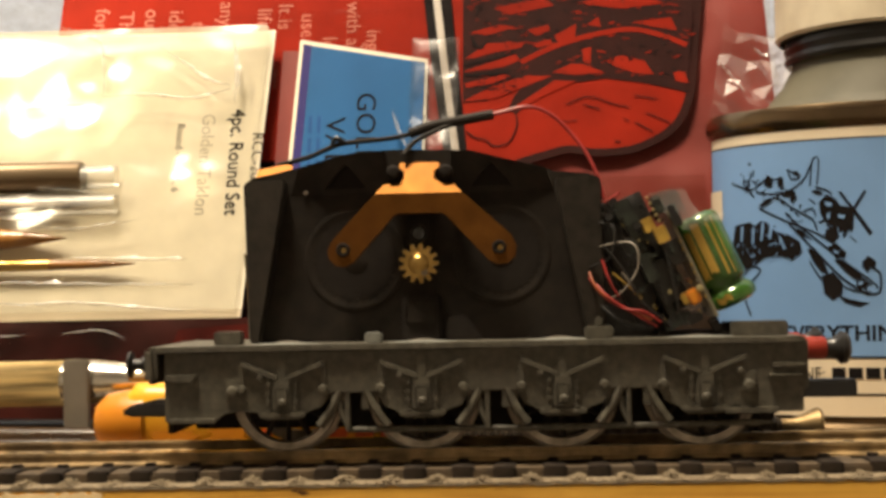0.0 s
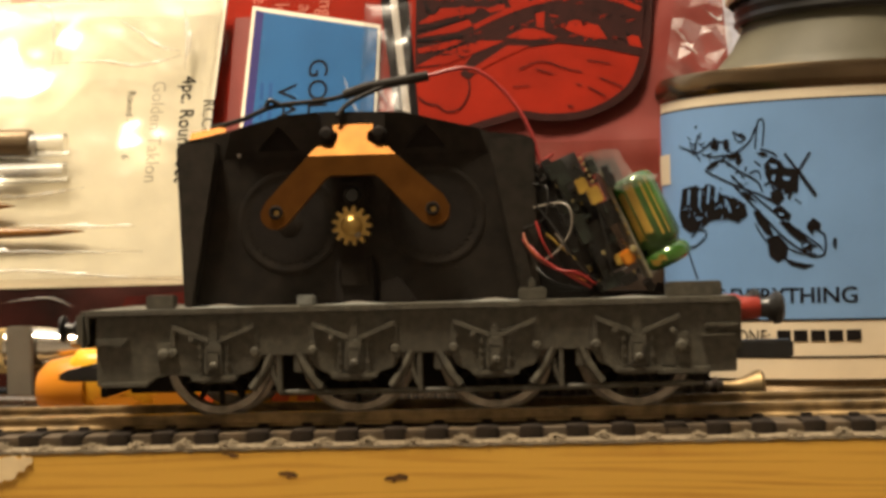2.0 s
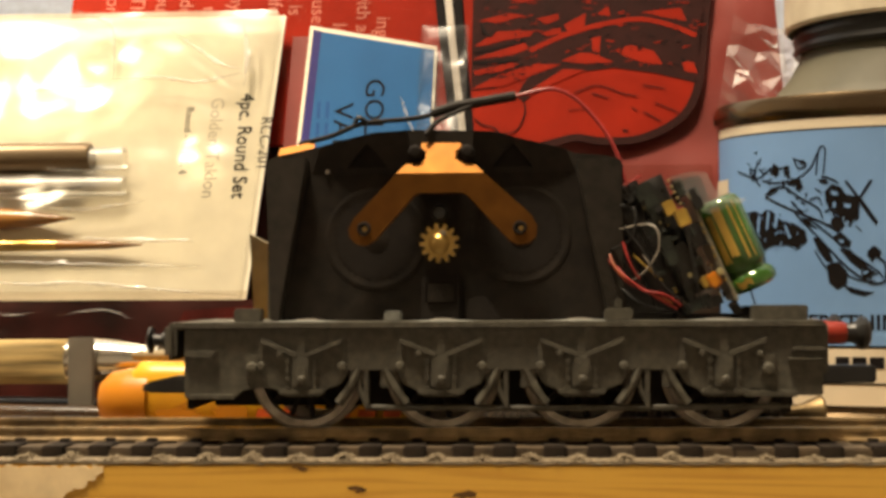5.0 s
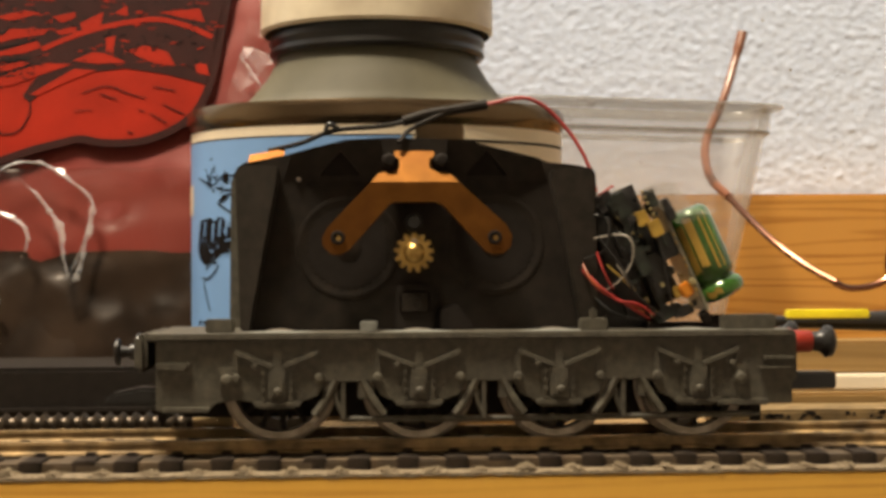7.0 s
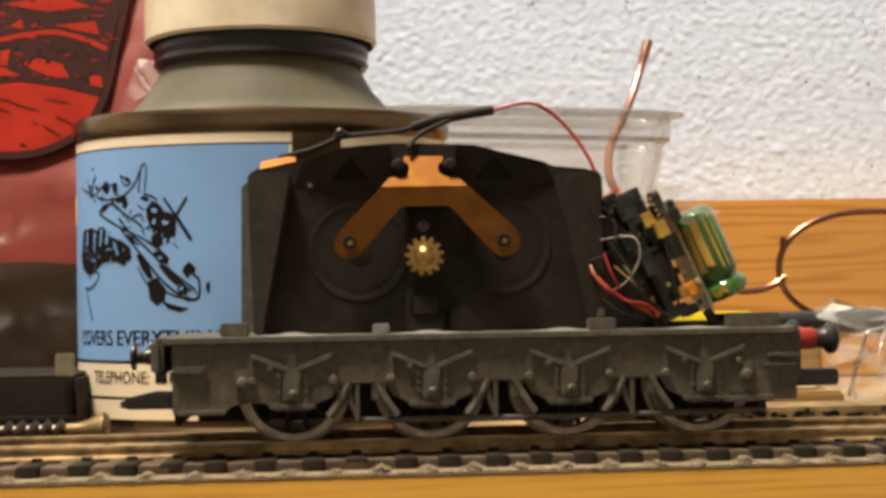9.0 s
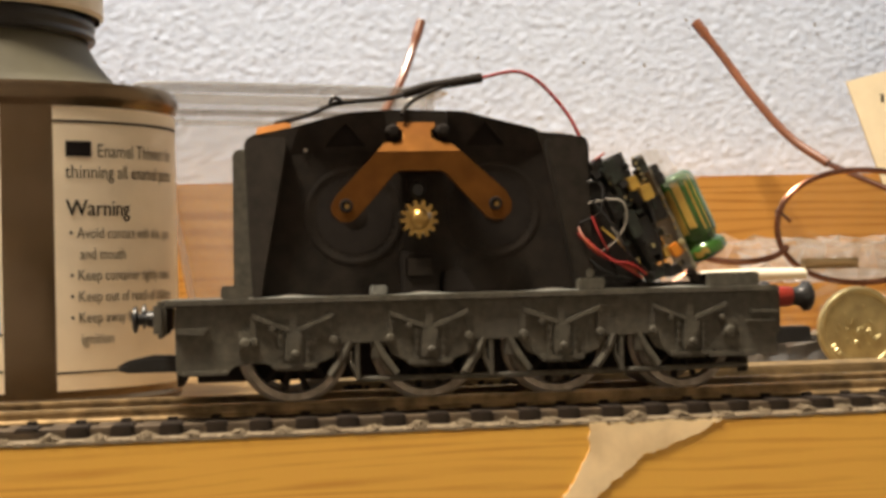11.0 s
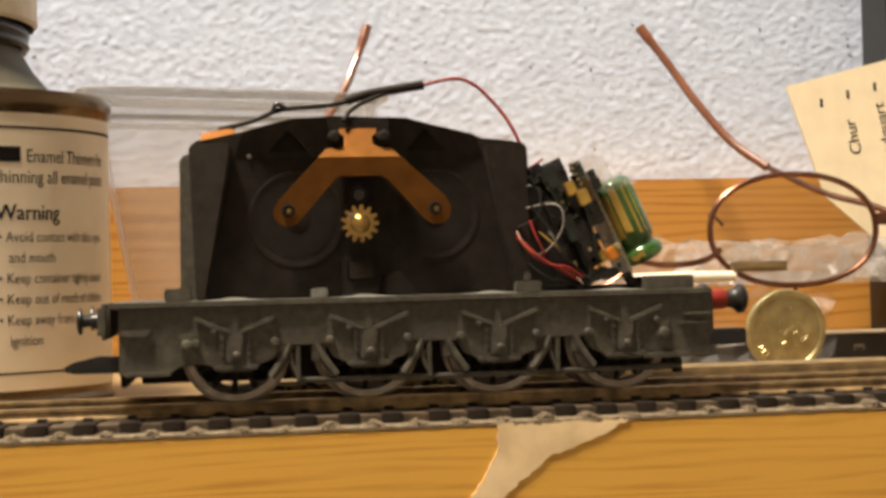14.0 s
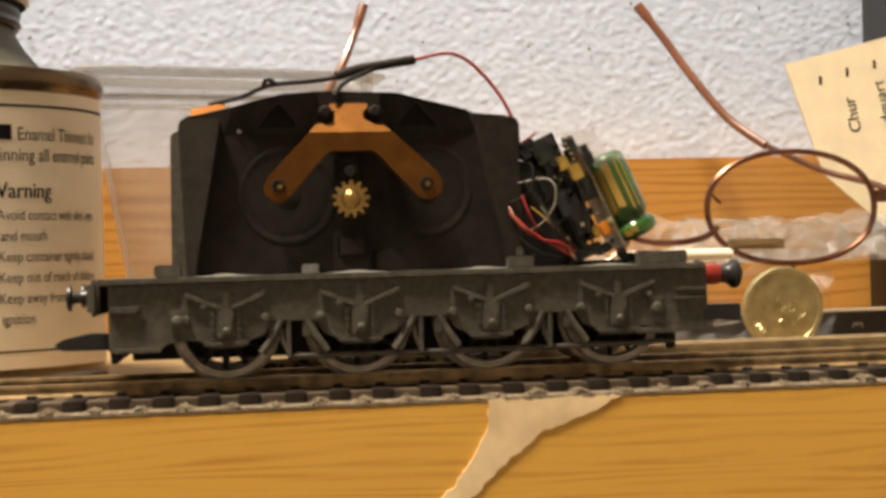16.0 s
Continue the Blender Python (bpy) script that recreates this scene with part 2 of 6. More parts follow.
MILKY = clear_material("milky_clear_bag", (0.97, 0.97, 0.97), shine=0.0, gloss=0.28, bump=0.15, scale=40, relief=0.002, haze=0.12, edge=0.4)
LENS = clear_material("spectacle_lens", (0.95, 0.95, 0.93), shine=0.15, gloss=0.02, bump=0.0)
ROSE_WIRE = material("rose_copper_wire", (0.24, 0.115, 0.075), 0.25, 1.0, grain=200, bump=0.03)
BROWN_TIP = material("brown_ear_tip", (0.20, 0.075, 0.038), 0.3, grain=60, coat=0.3)
CARD_CREAM = material("cream_ticket_card", (0.80, 0.70, 0.50), 0.6, grain=150, spread=0.04)
GREEN_CASE = material("green_shrink_sleeve", (0.05, 0.135, 0.02), 0.16, 0.25, grain=200, spread=0.3, coat=0.8, second=(0.02, 0.075, 0.010), bump=0.3)
GOLD_PARTS_AND_GLINTS = material("gold_parts_and_glints", (0.60, 0.40, 0.09), 0.28, 0.6, grain=90, spread=0.3)
CIRCUIT = material("dark_circuit_board", (0.022, 0.028, 0.022), 0.4, grain=300, spread=0.5)
FLUX = material("pale_glue_edge", (0.22, 0.20, 0.14), 0.3, grain=200, spread=0.2)
RED_WIRE = material("red_wire_sleeve", (0.30, 0.025, 0.022), 0.4, grain=200)
ORANGE_WIRE = material("orange_wire_sleeve", (0.26, 0.055, 0.015), 0.4, grain=200)
WHITE_WIRE = material("white_wire_sleeve", (0.27, 0.24, 0.20), 0.4, grain=200)
BRISTLE = material("tan_brush_bristle", (0.50, 0.36, 0.15), 0.7, grain=900, spread=0.3, stretch=(0.05, 1, 1), bump=0.4)
OFFCUT = wood_material("pale_offcut_wood", (0.32, 0.20, 0.075), (0.23, 0.135, 0.045), rings=120)
GREY_PLASTIC = material("grey_strap_plastic", (0.17, 0.155, 0.125), 0.5, grain=100)
SILVER = material("nickel_coin", (0.44, 0.38, 0.20), 0.36, 0.7, grain=300, spread=0.15)
YELLOW_BRIGHT = material("bright_yellow_strip", (0.85, 0.75, 0.03), 0.4, grain=100)
AMBER = material("amber_brush_wood", (0.26, 0.11, 0.02), 0.35, grain=100, coat=0.5)
MAROON = material("maroon_card", (0.03, 0.006, 0.005), 0.7, grain=60, spread=0.4, gleam=0.1)

# ---- building helpers (all sizes in mm) ----


def mesh_of(bm, name):
    bmesh.ops.scale(bm, vec=(MM, MM, MM), verts=bm.verts)
    bmesh.ops.recalc_face_normals(bm, faces=bm.faces)
    me = bpy.data.meshes.new(name)
    bm.to_mesh(me)
    bm.free()
    return me


def smooth(me, angle=35):
    me.polygons.foreach_set("use_smooth", [True] * len(me.polygons))
    me.set_sharp_from_angle(angle=radians(angle))
    return me


def part(name, bm, mat, parent, label="", at=None):
    ob = new(name, smooth(mesh_of(bm, name)))
    ob.data.materials.append(mat)
    ob.parent = parent
    if at is not None:
        ob.matrix_basis = at
    if label:
        tagged(ob, label)
    return ob


def mm(x, y, z, rx=0, ry=0, rz=0):
    return pose(x * MM, y * MM, z * MM, rx, ry, rz)


def thing(name, at, label, category, group="", kind=""):
    ob = new(name)
    ob.empty_display_size = 0.01
    ob.matrix_basis = at
    return tagged(ob, label, category, group, kind)


def solid(name, bm, mat, at, label, category="", group="", kind=""):
    ob = part(name, bm, mat, None, at=at)
    return tagged(ob, label, category, group, kind)


def box(x0, x1, y0, y1, z0, z1, bevel=0.0, bm=None, seg=2):
    own = bmesh.new()
    r = bmesh.ops.create_cube(own, size=1)
    for v in r["verts"]:
        v.co = Vector((x0 + (v.co.x + 0.5) * (x1 - x0), y0 + (v.co.y + 0.5) * (y1 - y0), z0 + (v.co.z + 0.5) * (z1 - z0)))
    if bevel:
        bmesh.ops.bevel(own, geom=own.edges[:], offset=bevel, segments=seg, affect="EDGES", clamp_overlap=True)
    return join(bm, own)


def join(bm, own):
    if bm is None:
        return own
    me = bpy.data.meshes.new("join")
    own.to_mesh(me)
    own.free()
    bm.from_mesh(me)
    bpy.data.meshes.remove(me)
    return bm


def prism(outline, y0, y1, bevel=0.0, bm=None):
    """A plate with an outline in x, z between y0 and y1."""
    own = bmesh.new()
    face = own.faces.new([own.verts.new((x, y0, z)) for x, z in outline])
    out = bmesh.ops.extrude_face_region(own, geom=[face])
    for v in out["geom"]:
        if isinstance(v, bmesh.types.BMVert):
            v.co.y = y1
    if bevel:
        bmesh.ops.recalc_face_normals(own, faces=own.faces)
        edges = [e for e in own.edges if len(e.link_faces) == 2 and e.calc_face_angle(0) > 0.5]
        bmesh.ops.bevel(own, geom=edges, offset=bevel, segments=2, affect="EDGES", clamp_overlap=True)
    return join(bm, own)


def lathe(profile, segments=48, axis="z", at=(0, 0, 0), bm=None, arc=(0, 360)):
    """A turned shape from radius and height along the axis."""
    own = bmesh.new()
    full = abs(arc[1] - arc[0]) >= 360
    count = segments if full else segments + 1
    rings = []
    for i in range(count):
        a = radians(arc[0] + (arc[1] - arc[0]) * i / segments)
        ring = []
        for r, h in profile:
            p = (r * math.cos(a), r * math.sin(a), h)
            p = {"z": p, "y": (p[0], p[2], p[1]), "x": (p[2], p[0], p[1])}[axis]
            ring.append(own.verts.new((p[0] + at[0], p[1] + at[1], p[2] + at[2])))
        rings.append(ring)
    for i in range(segments):
        a, b = rings[i], rings[(i + 1) % count]
        for j in range(len(profile) - 1):
            own.faces.new((a[j], b[j], b[j + 1], a[j + 1]))
    bmesh.ops.remove_doubles(own, verts=own.verts, dist=1e-4)
    return join(bm, own)


def smooth_path(points, steps=6):
    """Points along a Catmull-Rom curve."""
    pts = [Vector(p) for p in points]
    pts = [pts[0] * 2 - pts[1], *pts, pts[-1] * 2 - pts[-2]]
    out = []
    for i in range(1, len(pts) - 2):
        a, b, c, d = pts[i - 1:i + 3]
        for k in range(steps):
            t = k / steps
            out.append(0.5 * (2 * b + (c - a) * t + (2 * a - 5 * b + 4 * c - d) * t * t + (3 * b - a - 3 * c + d) * t ** 3))
    return out + [pts[-2]]


def tube(points, radius, segments=8, steps=6, bm=None, closed=False):
    own = bmesh.new()
    path = smooth_path(points, steps) if steps else [Vector(p) for p in points]
    if closed:
        path = path[:-1]
    n, rings, up = len(path), [], Vector((0.13, 0.31, 0.94))
    for i, p in enumerate(path):
        q0, q1 = (path[i - 1], path[(i + 1) % n]) if closed else (path[max(i - 1, 0)], path[min(i + 1, n - 1)])
        way = (q1 - q0).normalized()
        side = way.cross(up).normalized()
        up = side.cross(way)
        r = radius(i / max(1, n - 1)) if callable(radius) else radius
        rings.append([own.verts.new(p + r * (math.cos(a) * side + math.sin(a) * up)) for a in [2 * math.pi * k / segments for k in range(segments)]])
    for i in range(n if closed else n - 1):
        a, b = rings[i], rings[(i + 1) % n]
        for k in range(segments):
            own.faces.new((a[k], a[(k + 1) % segments], b[(k + 1) % segments], b[k]))
    if not closed:
        own.faces.new(rings[0]), own.faces.new(rings[-1])
    return join(bm, own)


def slab(width, height, thick, puff=0.0, waves=0.0, nx=40, nz=40, seed=0, slant=0.0, fold=16.0):
    """A filled bag or card in the x, z plane with its front towards -y; it may bulge and crumple."""
    own = bmesh.new()
    grid = {}
    for side in (0, 1):
        for i in range(nx + 1):
            for j in range(nz + 1):
                u, v = i / nx, j / nz
                x, z = u * width + slant * v * height, v * height
                bulge = (16 * u * (1 - u) * v * (1 - v)) ** 0.5
                n = noise.noise(Vector((x / fold + seed, z / fold, seed))) + 0.4 * noise.noise(Vector((2.5 * x / fold, 2.5 * z / fold, seed + 3)))
                y = (-1 if side == 0 else 1) * (thick / 2 + puff * bulge) + waves * n * min(1, bulge * 2)
                grid[side, i, j] = own.verts.new((x, y, z))
    for i in range(nx):
        for j in range(nz):
            own.faces.new([grid[0, i, j], grid[0, i + 1, j], grid[0, i + 1, j + 1], grid[0, i, j + 1]])
            own.faces.new([grid[1, i, j], grid[1, i, j + 1], grid[1, i + 1, j + 1], grid[1, i + 1, j]])
    for i in range(nx):
        own.faces.new([grid[0, i, 0], grid[1, i, 0], grid[1, i + 1, 0], grid[0, i + 1, 0]])
        own.faces.new([grid[0, i, nz], grid[0, i + 1, nz], grid[1, i + 1, nz], grid[1, i, nz]])
    for j in range(nz):
        own.faces.new([grid[0, 0, j], grid[0, 0, j + 1], grid[1, 0, j + 1], grid[1, 0, j]])
        own.faces.new([grid[0, nx, j], grid[1, nx, j], grid[1, nx, j + 1], grid[0, nx, j + 1]])
    return own


def lettering(text, size, at, mat, parent, down=False, bend=None, stretch=1.0, name="lettering"):
    """Words in the built-in font, as thin raised print facing -y; down: they read from top to bottom. bend(x, z) puts them on a curved face."""
    cu = bpy.data.curves.new(name, "FONT")
    cu.body, cu.size, cu.extrude = text, size, 0.0
    cu.resolution_u = 3
    ob = bpy.data.objects.new(name, cu)
    me = bpy.data.meshes.new_from_object(ob)
    bm = bmesh.new()
    bm.from_mesh(me)
    bpy.data.objects.remove(ob)
    bpy.data.curves.remove(cu)
    bpy.data.meshes.remove(me)
    bmesh.ops.triangulate(bm, faces=bm.faces)
    for v in bm.verts:
        x, z = v.co.x * stretch, v.co.y
        if down:
            x, z = z, -x
        x, z = x + at[0], z + at[2]
        v.co = Vector(bend(x, z)) if bend else Vector((x, at[1], z))
    return part(name, bm, mat, parent)


def stroke(points, width, y, bm=None, steps=5, bend=None):
    """A flat inked line in x, z."""
    own = bm or bmesh.new()
    path = smooth_path([(x, 0, z) for x, z in points], steps) if steps else [Vector((x, 0, z)) for x, z in points]
    prev = None
    for i, p in enumerate(path):
        way = (path[min(i + 1, len(path) - 1)] - path[max(i - 1, 0)]).normalized()
        side = Vector((-way.z, 0, way.x)) * width / 2
        a, b = p + side, p - side
        pair = []
        for q in (a, b):
            pair.append(own.verts.new(bend(q.x, q.z) if bend else (q.x, y, q.z)))
        if prev:
            own.faces.new((prev[0], prev[1], pair[1], pair[0]))
        prev = pair
    return own


def blot(cx, cz, rx, rz, y, bm=None, rough=0.25, seed=0, bend=None, turn=0.0, n=14):
    """A flat inked patch with an uneven outline."""
    own = bm or bmesh.new()
    ring = []
    for i in range(n):
        a = 2 * math.pi * i / n
        r = 1 + rough * noise.noise(Vector((math.cos(a) * 2, math.sin(a) * 2, seed * 7.3)))*2
        x, z = rx * r * math.cos(a), rz * r * math.sin(a)
        x, z = cx + x * math.cos(turn) - z * math.sin(turn), cz + x * math.sin(turn) + z * math.cos(turn)
        ring.append(own.verts.new(bend(x, z) if bend else (x, y, z)))
    own.faces.new(ring)
    return own

# ---- the place ----
BOARD_Z = -4.7   # top of the baseboard
FRONT = -6.0     # its front face
WALL = 186.0     # face of the plastered wall


def board():
    b = thing("baseboard", mm(0, 0, 0), "varnished orange wooden baseboard with a bare front edge", "board", kind="structure")
    bm = box(-500, 900, FRONT, FRONT + 20, BOARD_Z - 120, BOARD_Z - 0.02, 0.6)
    part("front_edge", bm, BOARD_WOOD, b, "orange varnished softwood edge")
    part("deck", box(-500, 900, FRONT + 20, WALL, BOARD_Z - 18, BOARD_Z), BOARD_TOP, b, "dull brown wooden deck")
    # dark knots and nicks in the front edge
    for x, z, rx, rz in ((30.9, -8.8, 1.3, 0.5), (47, -9.6, 1.6, 0.5), (22, -5.6, 1.1, 0.4)):
        knot = blot(x, z, rx, rz, FRONT - 0.05, rough=0.5, seed=x)
        part("knot", knot, material("knot_brown", (0.16, 0.075, 0.02), 0.5, grain=500, spread=0.3), b, "small dark knot in the wood")
    def ragged(outline, amount):
        """The same outline with an uneven, torn edge."""
        out = []
        for (x0, z0), (x1, z1) in zip(outline, outline[1:] + outline[:1]):
            n = max(2, int(math.hypot(x1 - x0, z1 - z0) / 0.45))
            for k in range(n):
                x, z = x0 + (x1 - x0) * k / n, z0 + (z1 - z0) * k / n
                out.append((x + amount * noise.noise(Vector((x * 0.9, z * 0.9, 1))), min(-4.8, z + amount * noise.noise(Vector((x * 1.1, z * 1.1, 7))))))
        return out

    splash = bmesh.new()
    prism(ragged([(240.0, -5.1), (262, -4.9), (259.5, -6.4), (255.3, -8.3), (252, -9.3), (248.6, -10.6), (246, -12.6), (242.9, -14.8), (240, -17.6), (236, -21.5), (231, -24), (230.5, -22), (234.9, -17.4), (238.0, -12.8), (240.0, -9.2)], 0.55),
          FRONT - 0.25, FRONT + 0.1, 0, splash)
    part("paint_splash", splash, CREAM_PAINT, b, "run of dried cream paint")
    dab = prism(ragged([(-60, -5.6), (-8.3, -5.4), (-9.5, -7.5), (-13.6, -9.3), (-15.4, -11.2), (-19, -14), (-61, -15)], 0.7), FRONT - 0.25, FRONT + 0.1)
    part("paint_splash", dab, CREAM_PAINT, b, "patch of dried cream paint")
    return b


board()


def plaster_wall():
    """Rough stippled plaster, as real relief where it is seen."""
    bm = bmesh.new()
    x0, x1, z0, z1, step = 90.0, 430.0, 30.0, 140.0, 0.7
    nx, nz = int((x1 - x0) / step), int((z1 - z0) / step)
    vs = []
    for i in range(nx + 1):
        for j in range(nz + 1):
            x, z = x0 + i * step, z0 + j * step
            p = Vector((x / 2.3, z / 1.8, 0.3))
            h = 0.7 * abs(noise.noise(p)) + 0.4 * noise.noise(p * 2.1) + 0.2 * noise.noise(p * 4.3)
            vs.append(bm.verts.new((x, WALL - 0.3 - 0.44 * h, z)))
    for i in range(nx):
        for j in range(nz):
            a = i * (nz + 1) + j
            bm.faces.new((vs[a], vs[a + nz + 1], vs[a + nz + 2], vs[a + 1]))
    bmesh.ops.scale(bm, vec=(MM, MM, MM), verts=bm.verts)
    me = bpy.data.meshes.new("wall_north")
    bm.to_mesh(me)
    bm.free()
    me.polygons.foreach_set("use_smooth", [True] * len(me.polygons))
    wall = tagged(new("wall_north"), "white wall of rough stippled plaster", "wall", kind="structure")
    relief = new("plaster_relief", me)
    me.materials.append(PLASTER)
    relief.parent = wall
    part("wall_body", box(-1500, 1900, WALL + 0.6, WALL + 100, -750, 1600), PLASTER, wall)
    flecks = bmesh.new()
    for i in range(70):
        x, z = random.uniform(110, 420), random.uniform(52, 130)
        blot(x, z, random.uniform(0.25, 0.7), random.uniform(0.2, 0.45), WALL - 1.35, flecks, 0.6, i, turn=random.uniform(0, 3), n=7)
    part("grey_flecks", flecks, material("grey_fleck", (0.22, 0.21, 0.21), 0.9, grain=200), wall, "grey specks in the plaster")


plaster_wall()


def room():
    for name, dims in (("wall_west", (-1600, -1500, -2300, 186, -750, 1600)), ("wall_east", (1900, 2000, -2300, 186, -750, 1600)),
                       ("wall_south", (-1600, 2000, -2400, -2300, -750, 1600))):
        solid(name, box(*dims), ROOM_PAINT, mm(0, 0, 0), "plain cream painted room wall", "wall", kind="structure")
    solid("ceiling", box(-1600, 2000, -2400, 286, 1600, 1700), ROOM_PAINT, mm(0, 0, 0), "plain pale ceiling", "ceiling", kind="structure")
    solid("floor", box(-1600, 2000, -2400, 286, -850, -750), CARPET, mm(0, 0, 0), "plain brown carpet floor", "floor", kind="structure")


room()

rail_top_of_plank = 46.7
solid("back_plank", box(60, 900, 171, WALL - 2, BOARD_Z + 0.02, rail_top_of_plank, 0.8), PINE, mm(0, 0, 0), "orange pine plank standing against the wall", "plank", kind="structure")

# ---- the track ----
GAUGE_NEAR, GAUGE_FAR = 5.3, 21.8
SLEEPER_TOP, RAIL_Z = -2.7, -0.6


def track():
    t = thing("model_railway_track", mm(0, 0, BOARD_Z), "grimy model railway track on black plastic sleepers", "railway track")
    lift = -BOARD_Z

    def rail(y):
        prof = [(y - 1.0, SLEEPER_TOP), (y + 1.0, SLEEPER_TOP), (y + 0.95, SLEEPER_TOP + 0.3), (y + 0.5, SLEEPER_TOP + 0.6), (y + 0.5, RAIL_Z - 0.75), (y + 0.62, RAIL_Z - 0.6),
                (y + 0.62, RAIL_Z - 0.08), (y + 0.5, RAIL_Z), (y - 0.5, RAIL_Z), (y - 0.62, RAIL_Z - 0.08), (y - 0.62, RAIL_Z - 0.6), (y - 0.5, RAIL_Z - 0.75), (y - 0.5, SLEEPER_TOP + 0.6), (y - 0.95, SLEEPER_TOP + 0.3)]
        bm = bmesh.new()
        a = [bm.verts.new((-260, py, pz + lift)) for py, pz in prof]
        b = [bm.verts.new((480, py, pz + lift)) for py, pz in prof]
        for i in range(len(prof)):
            j = (i + 1) % len(prof)
            bm.faces.new((a[i], a[j], b[j], b[i]))
        bm.faces.new(a), bm.faces.new(b)
        r = part("rail", bm, RAIL_BROWN, t, "brown-stained steel rail")
        part("running_face", box(-260, 480, y - 0.5, y + 0.5, lift + RAIL_Z - 0.02, lift + RAIL_Z + 0.02), RAIL_TOP, r, "polished top of the rail")

    rail(GAUGE_NEAR), rail(GAUGE_FAR)
    bm = box(-1.75, 1.75, -16.3, 16.3, -2.05, 0, 0.2)
    for y in (GAUGE_NEAR - 13.55, GAUGE_FAR - 13.55):
        for s in (-1, 1):
            box(-0.9, 0.9, y + s * 1.6 - 0.6, y + s * 1.6 + 0.6, -0.05, 0.55, 0.2, bm)
    sleeper = smooth(mesh_of(bm, "sleeper"))
    sleeper.materials.append(SLEEPER)
    for i in range(104):
        x = -252 + 7.1 * i
        s = new("sleeper", sleeper)
        s.parent = t
        s.matrix_basis = mm(x + random.uniform(-0.25, 0.25), 13.55 + random.uniform(-0.5, 0.5), SLEEPER_TOP + lift, 0, 0, random.uniform(-1.5, 1.5))
    return t


track()


def ballast():
    """Glued grey crumbs heaped between the sleeper ends and thinly over the bed."""
    verts, faces = [], []
    rnd = random.Random(5)

    def crumb(x, y, z, r):
        base = len(verts)
        tips = [(1, 0, 0), (-1, 0, 0), (0, 1, 0), (0, -1, 0), (0, 0, 1), (0, 0, -1)]
        for d in tips:
            k = r * rnd.uniform(0.6, 1.35)
            verts.append(((x + d[0] * k + rnd.uniform(-.2, .2) * r) * MM, (y + d[1] * k) * MM, (z + d[2] * k * 0.8) * MM))
        for f in ((0, 2, 4), (2, 1, 4), (1, 3, 4), (3, 0, 4), (2, 0, 5), (1, 2, 5), (3, 1, 5), (0, 3, 5)):
            faces.append([base + k for k in f])

    for i in range(104):
        gap = -252 + 7.1 * i + 3.55
        if gap < -150 or gap > 420:
            continue
        heap = rnd.uniform(0.5, 1.3)
        for _ in range(int(150 * heap)):
            u = rnd.gauss(0, 1.1)
            h = max(0.0, 1.15 * heap * (1 - abs(u) / 2.6))
            crumb(gap + 0.75 * u, rnd.uniform(FRONT + 0.05, -2.2), BOARD_Z + rnd.uniform(0, 0.25 + 0.7 * h), rnd.uniform(0.14, 0.36))
        for _ in range(190):
            crumb(gap + rnd.uniform(-3.6, 3.6), FRONT + 0.02 + 3.2 * rnd.random() ** 1.6, BOARD_Z + rnd.uniform(-0.15, 0.2), rnd.uniform(0.14, 0.3))
        for _ in range(14):
            crumb(gap + rnd.uniform(-1.6, 1.6), rnd.uniform(-2, 31), BOARD_Z + rnd.uniform(0.1, 0.5), rnd.uniform(0.2, 0.45))
    # the skin of dried glue that holds the crumbs, with a ragged front lip
    base = len(verts)
    for i in range(581):
        x = -150 + i
        lip = 0.5 * noise.noise(Vector((x * 0.35, 2, 0))) + 0.35 * noise.noise(Vector((x * 1.1, 5, 0)))
        verts.extend(((x * MM, (FRONT - 0.1) * MM, (BOARD_Z - 0.35 + 0.5 * lip) * MM), (x * MM, (FRONT - 0.08) * MM, (BOARD_Z + 0.08) * MM),
                      (x * MM, (FRONT + 0.6) * MM, (BOARD_Z + 0.22 + 0.2 * lip) * MM), (x * MM, -1.0 * MM, (BOARD_Z + 0.3) * MM)))
        if i:
            for k in range(3):
                q = base + 4 * i + k
                faces.append([q - 4, q, q + 1, q - 3])
    me = bpy.data.meshes.new("ballast")
    me.from_pydata(verts, [], faces)
    me.materials.append(BALLAST)
    tagged(new("ballast", me), "crumbs of grey glued ballast along the sleeper ends", "ballast", kind="stuff")
    bed = box(-260, 480, 0, 27, BOARD_Z, BOARD_Z + 0.9, 0.3)
    box(-260, 480, -2.3, 4.2, BOARD_Z, SLEEPER_TOP - 0.35, 0.3, bed)
    solid("track_bed", bed, material("brown_track_bed", (0.085, 0.058, 0.032), 0.85, grain=300, spread=0.3, dirt=(0.08, 0.06, 0.04), dirt_amount=0.7, dirt_scale=80), mm(0, 0, 0),
          "brown stained bed between the sleepers", "track bed", kind="structure")


ballast()

# ---- the locomotive tender chassis ----
AXLES = (18.6, 40.4, 62.2, 84.0)
WHEEL_R = 8.35


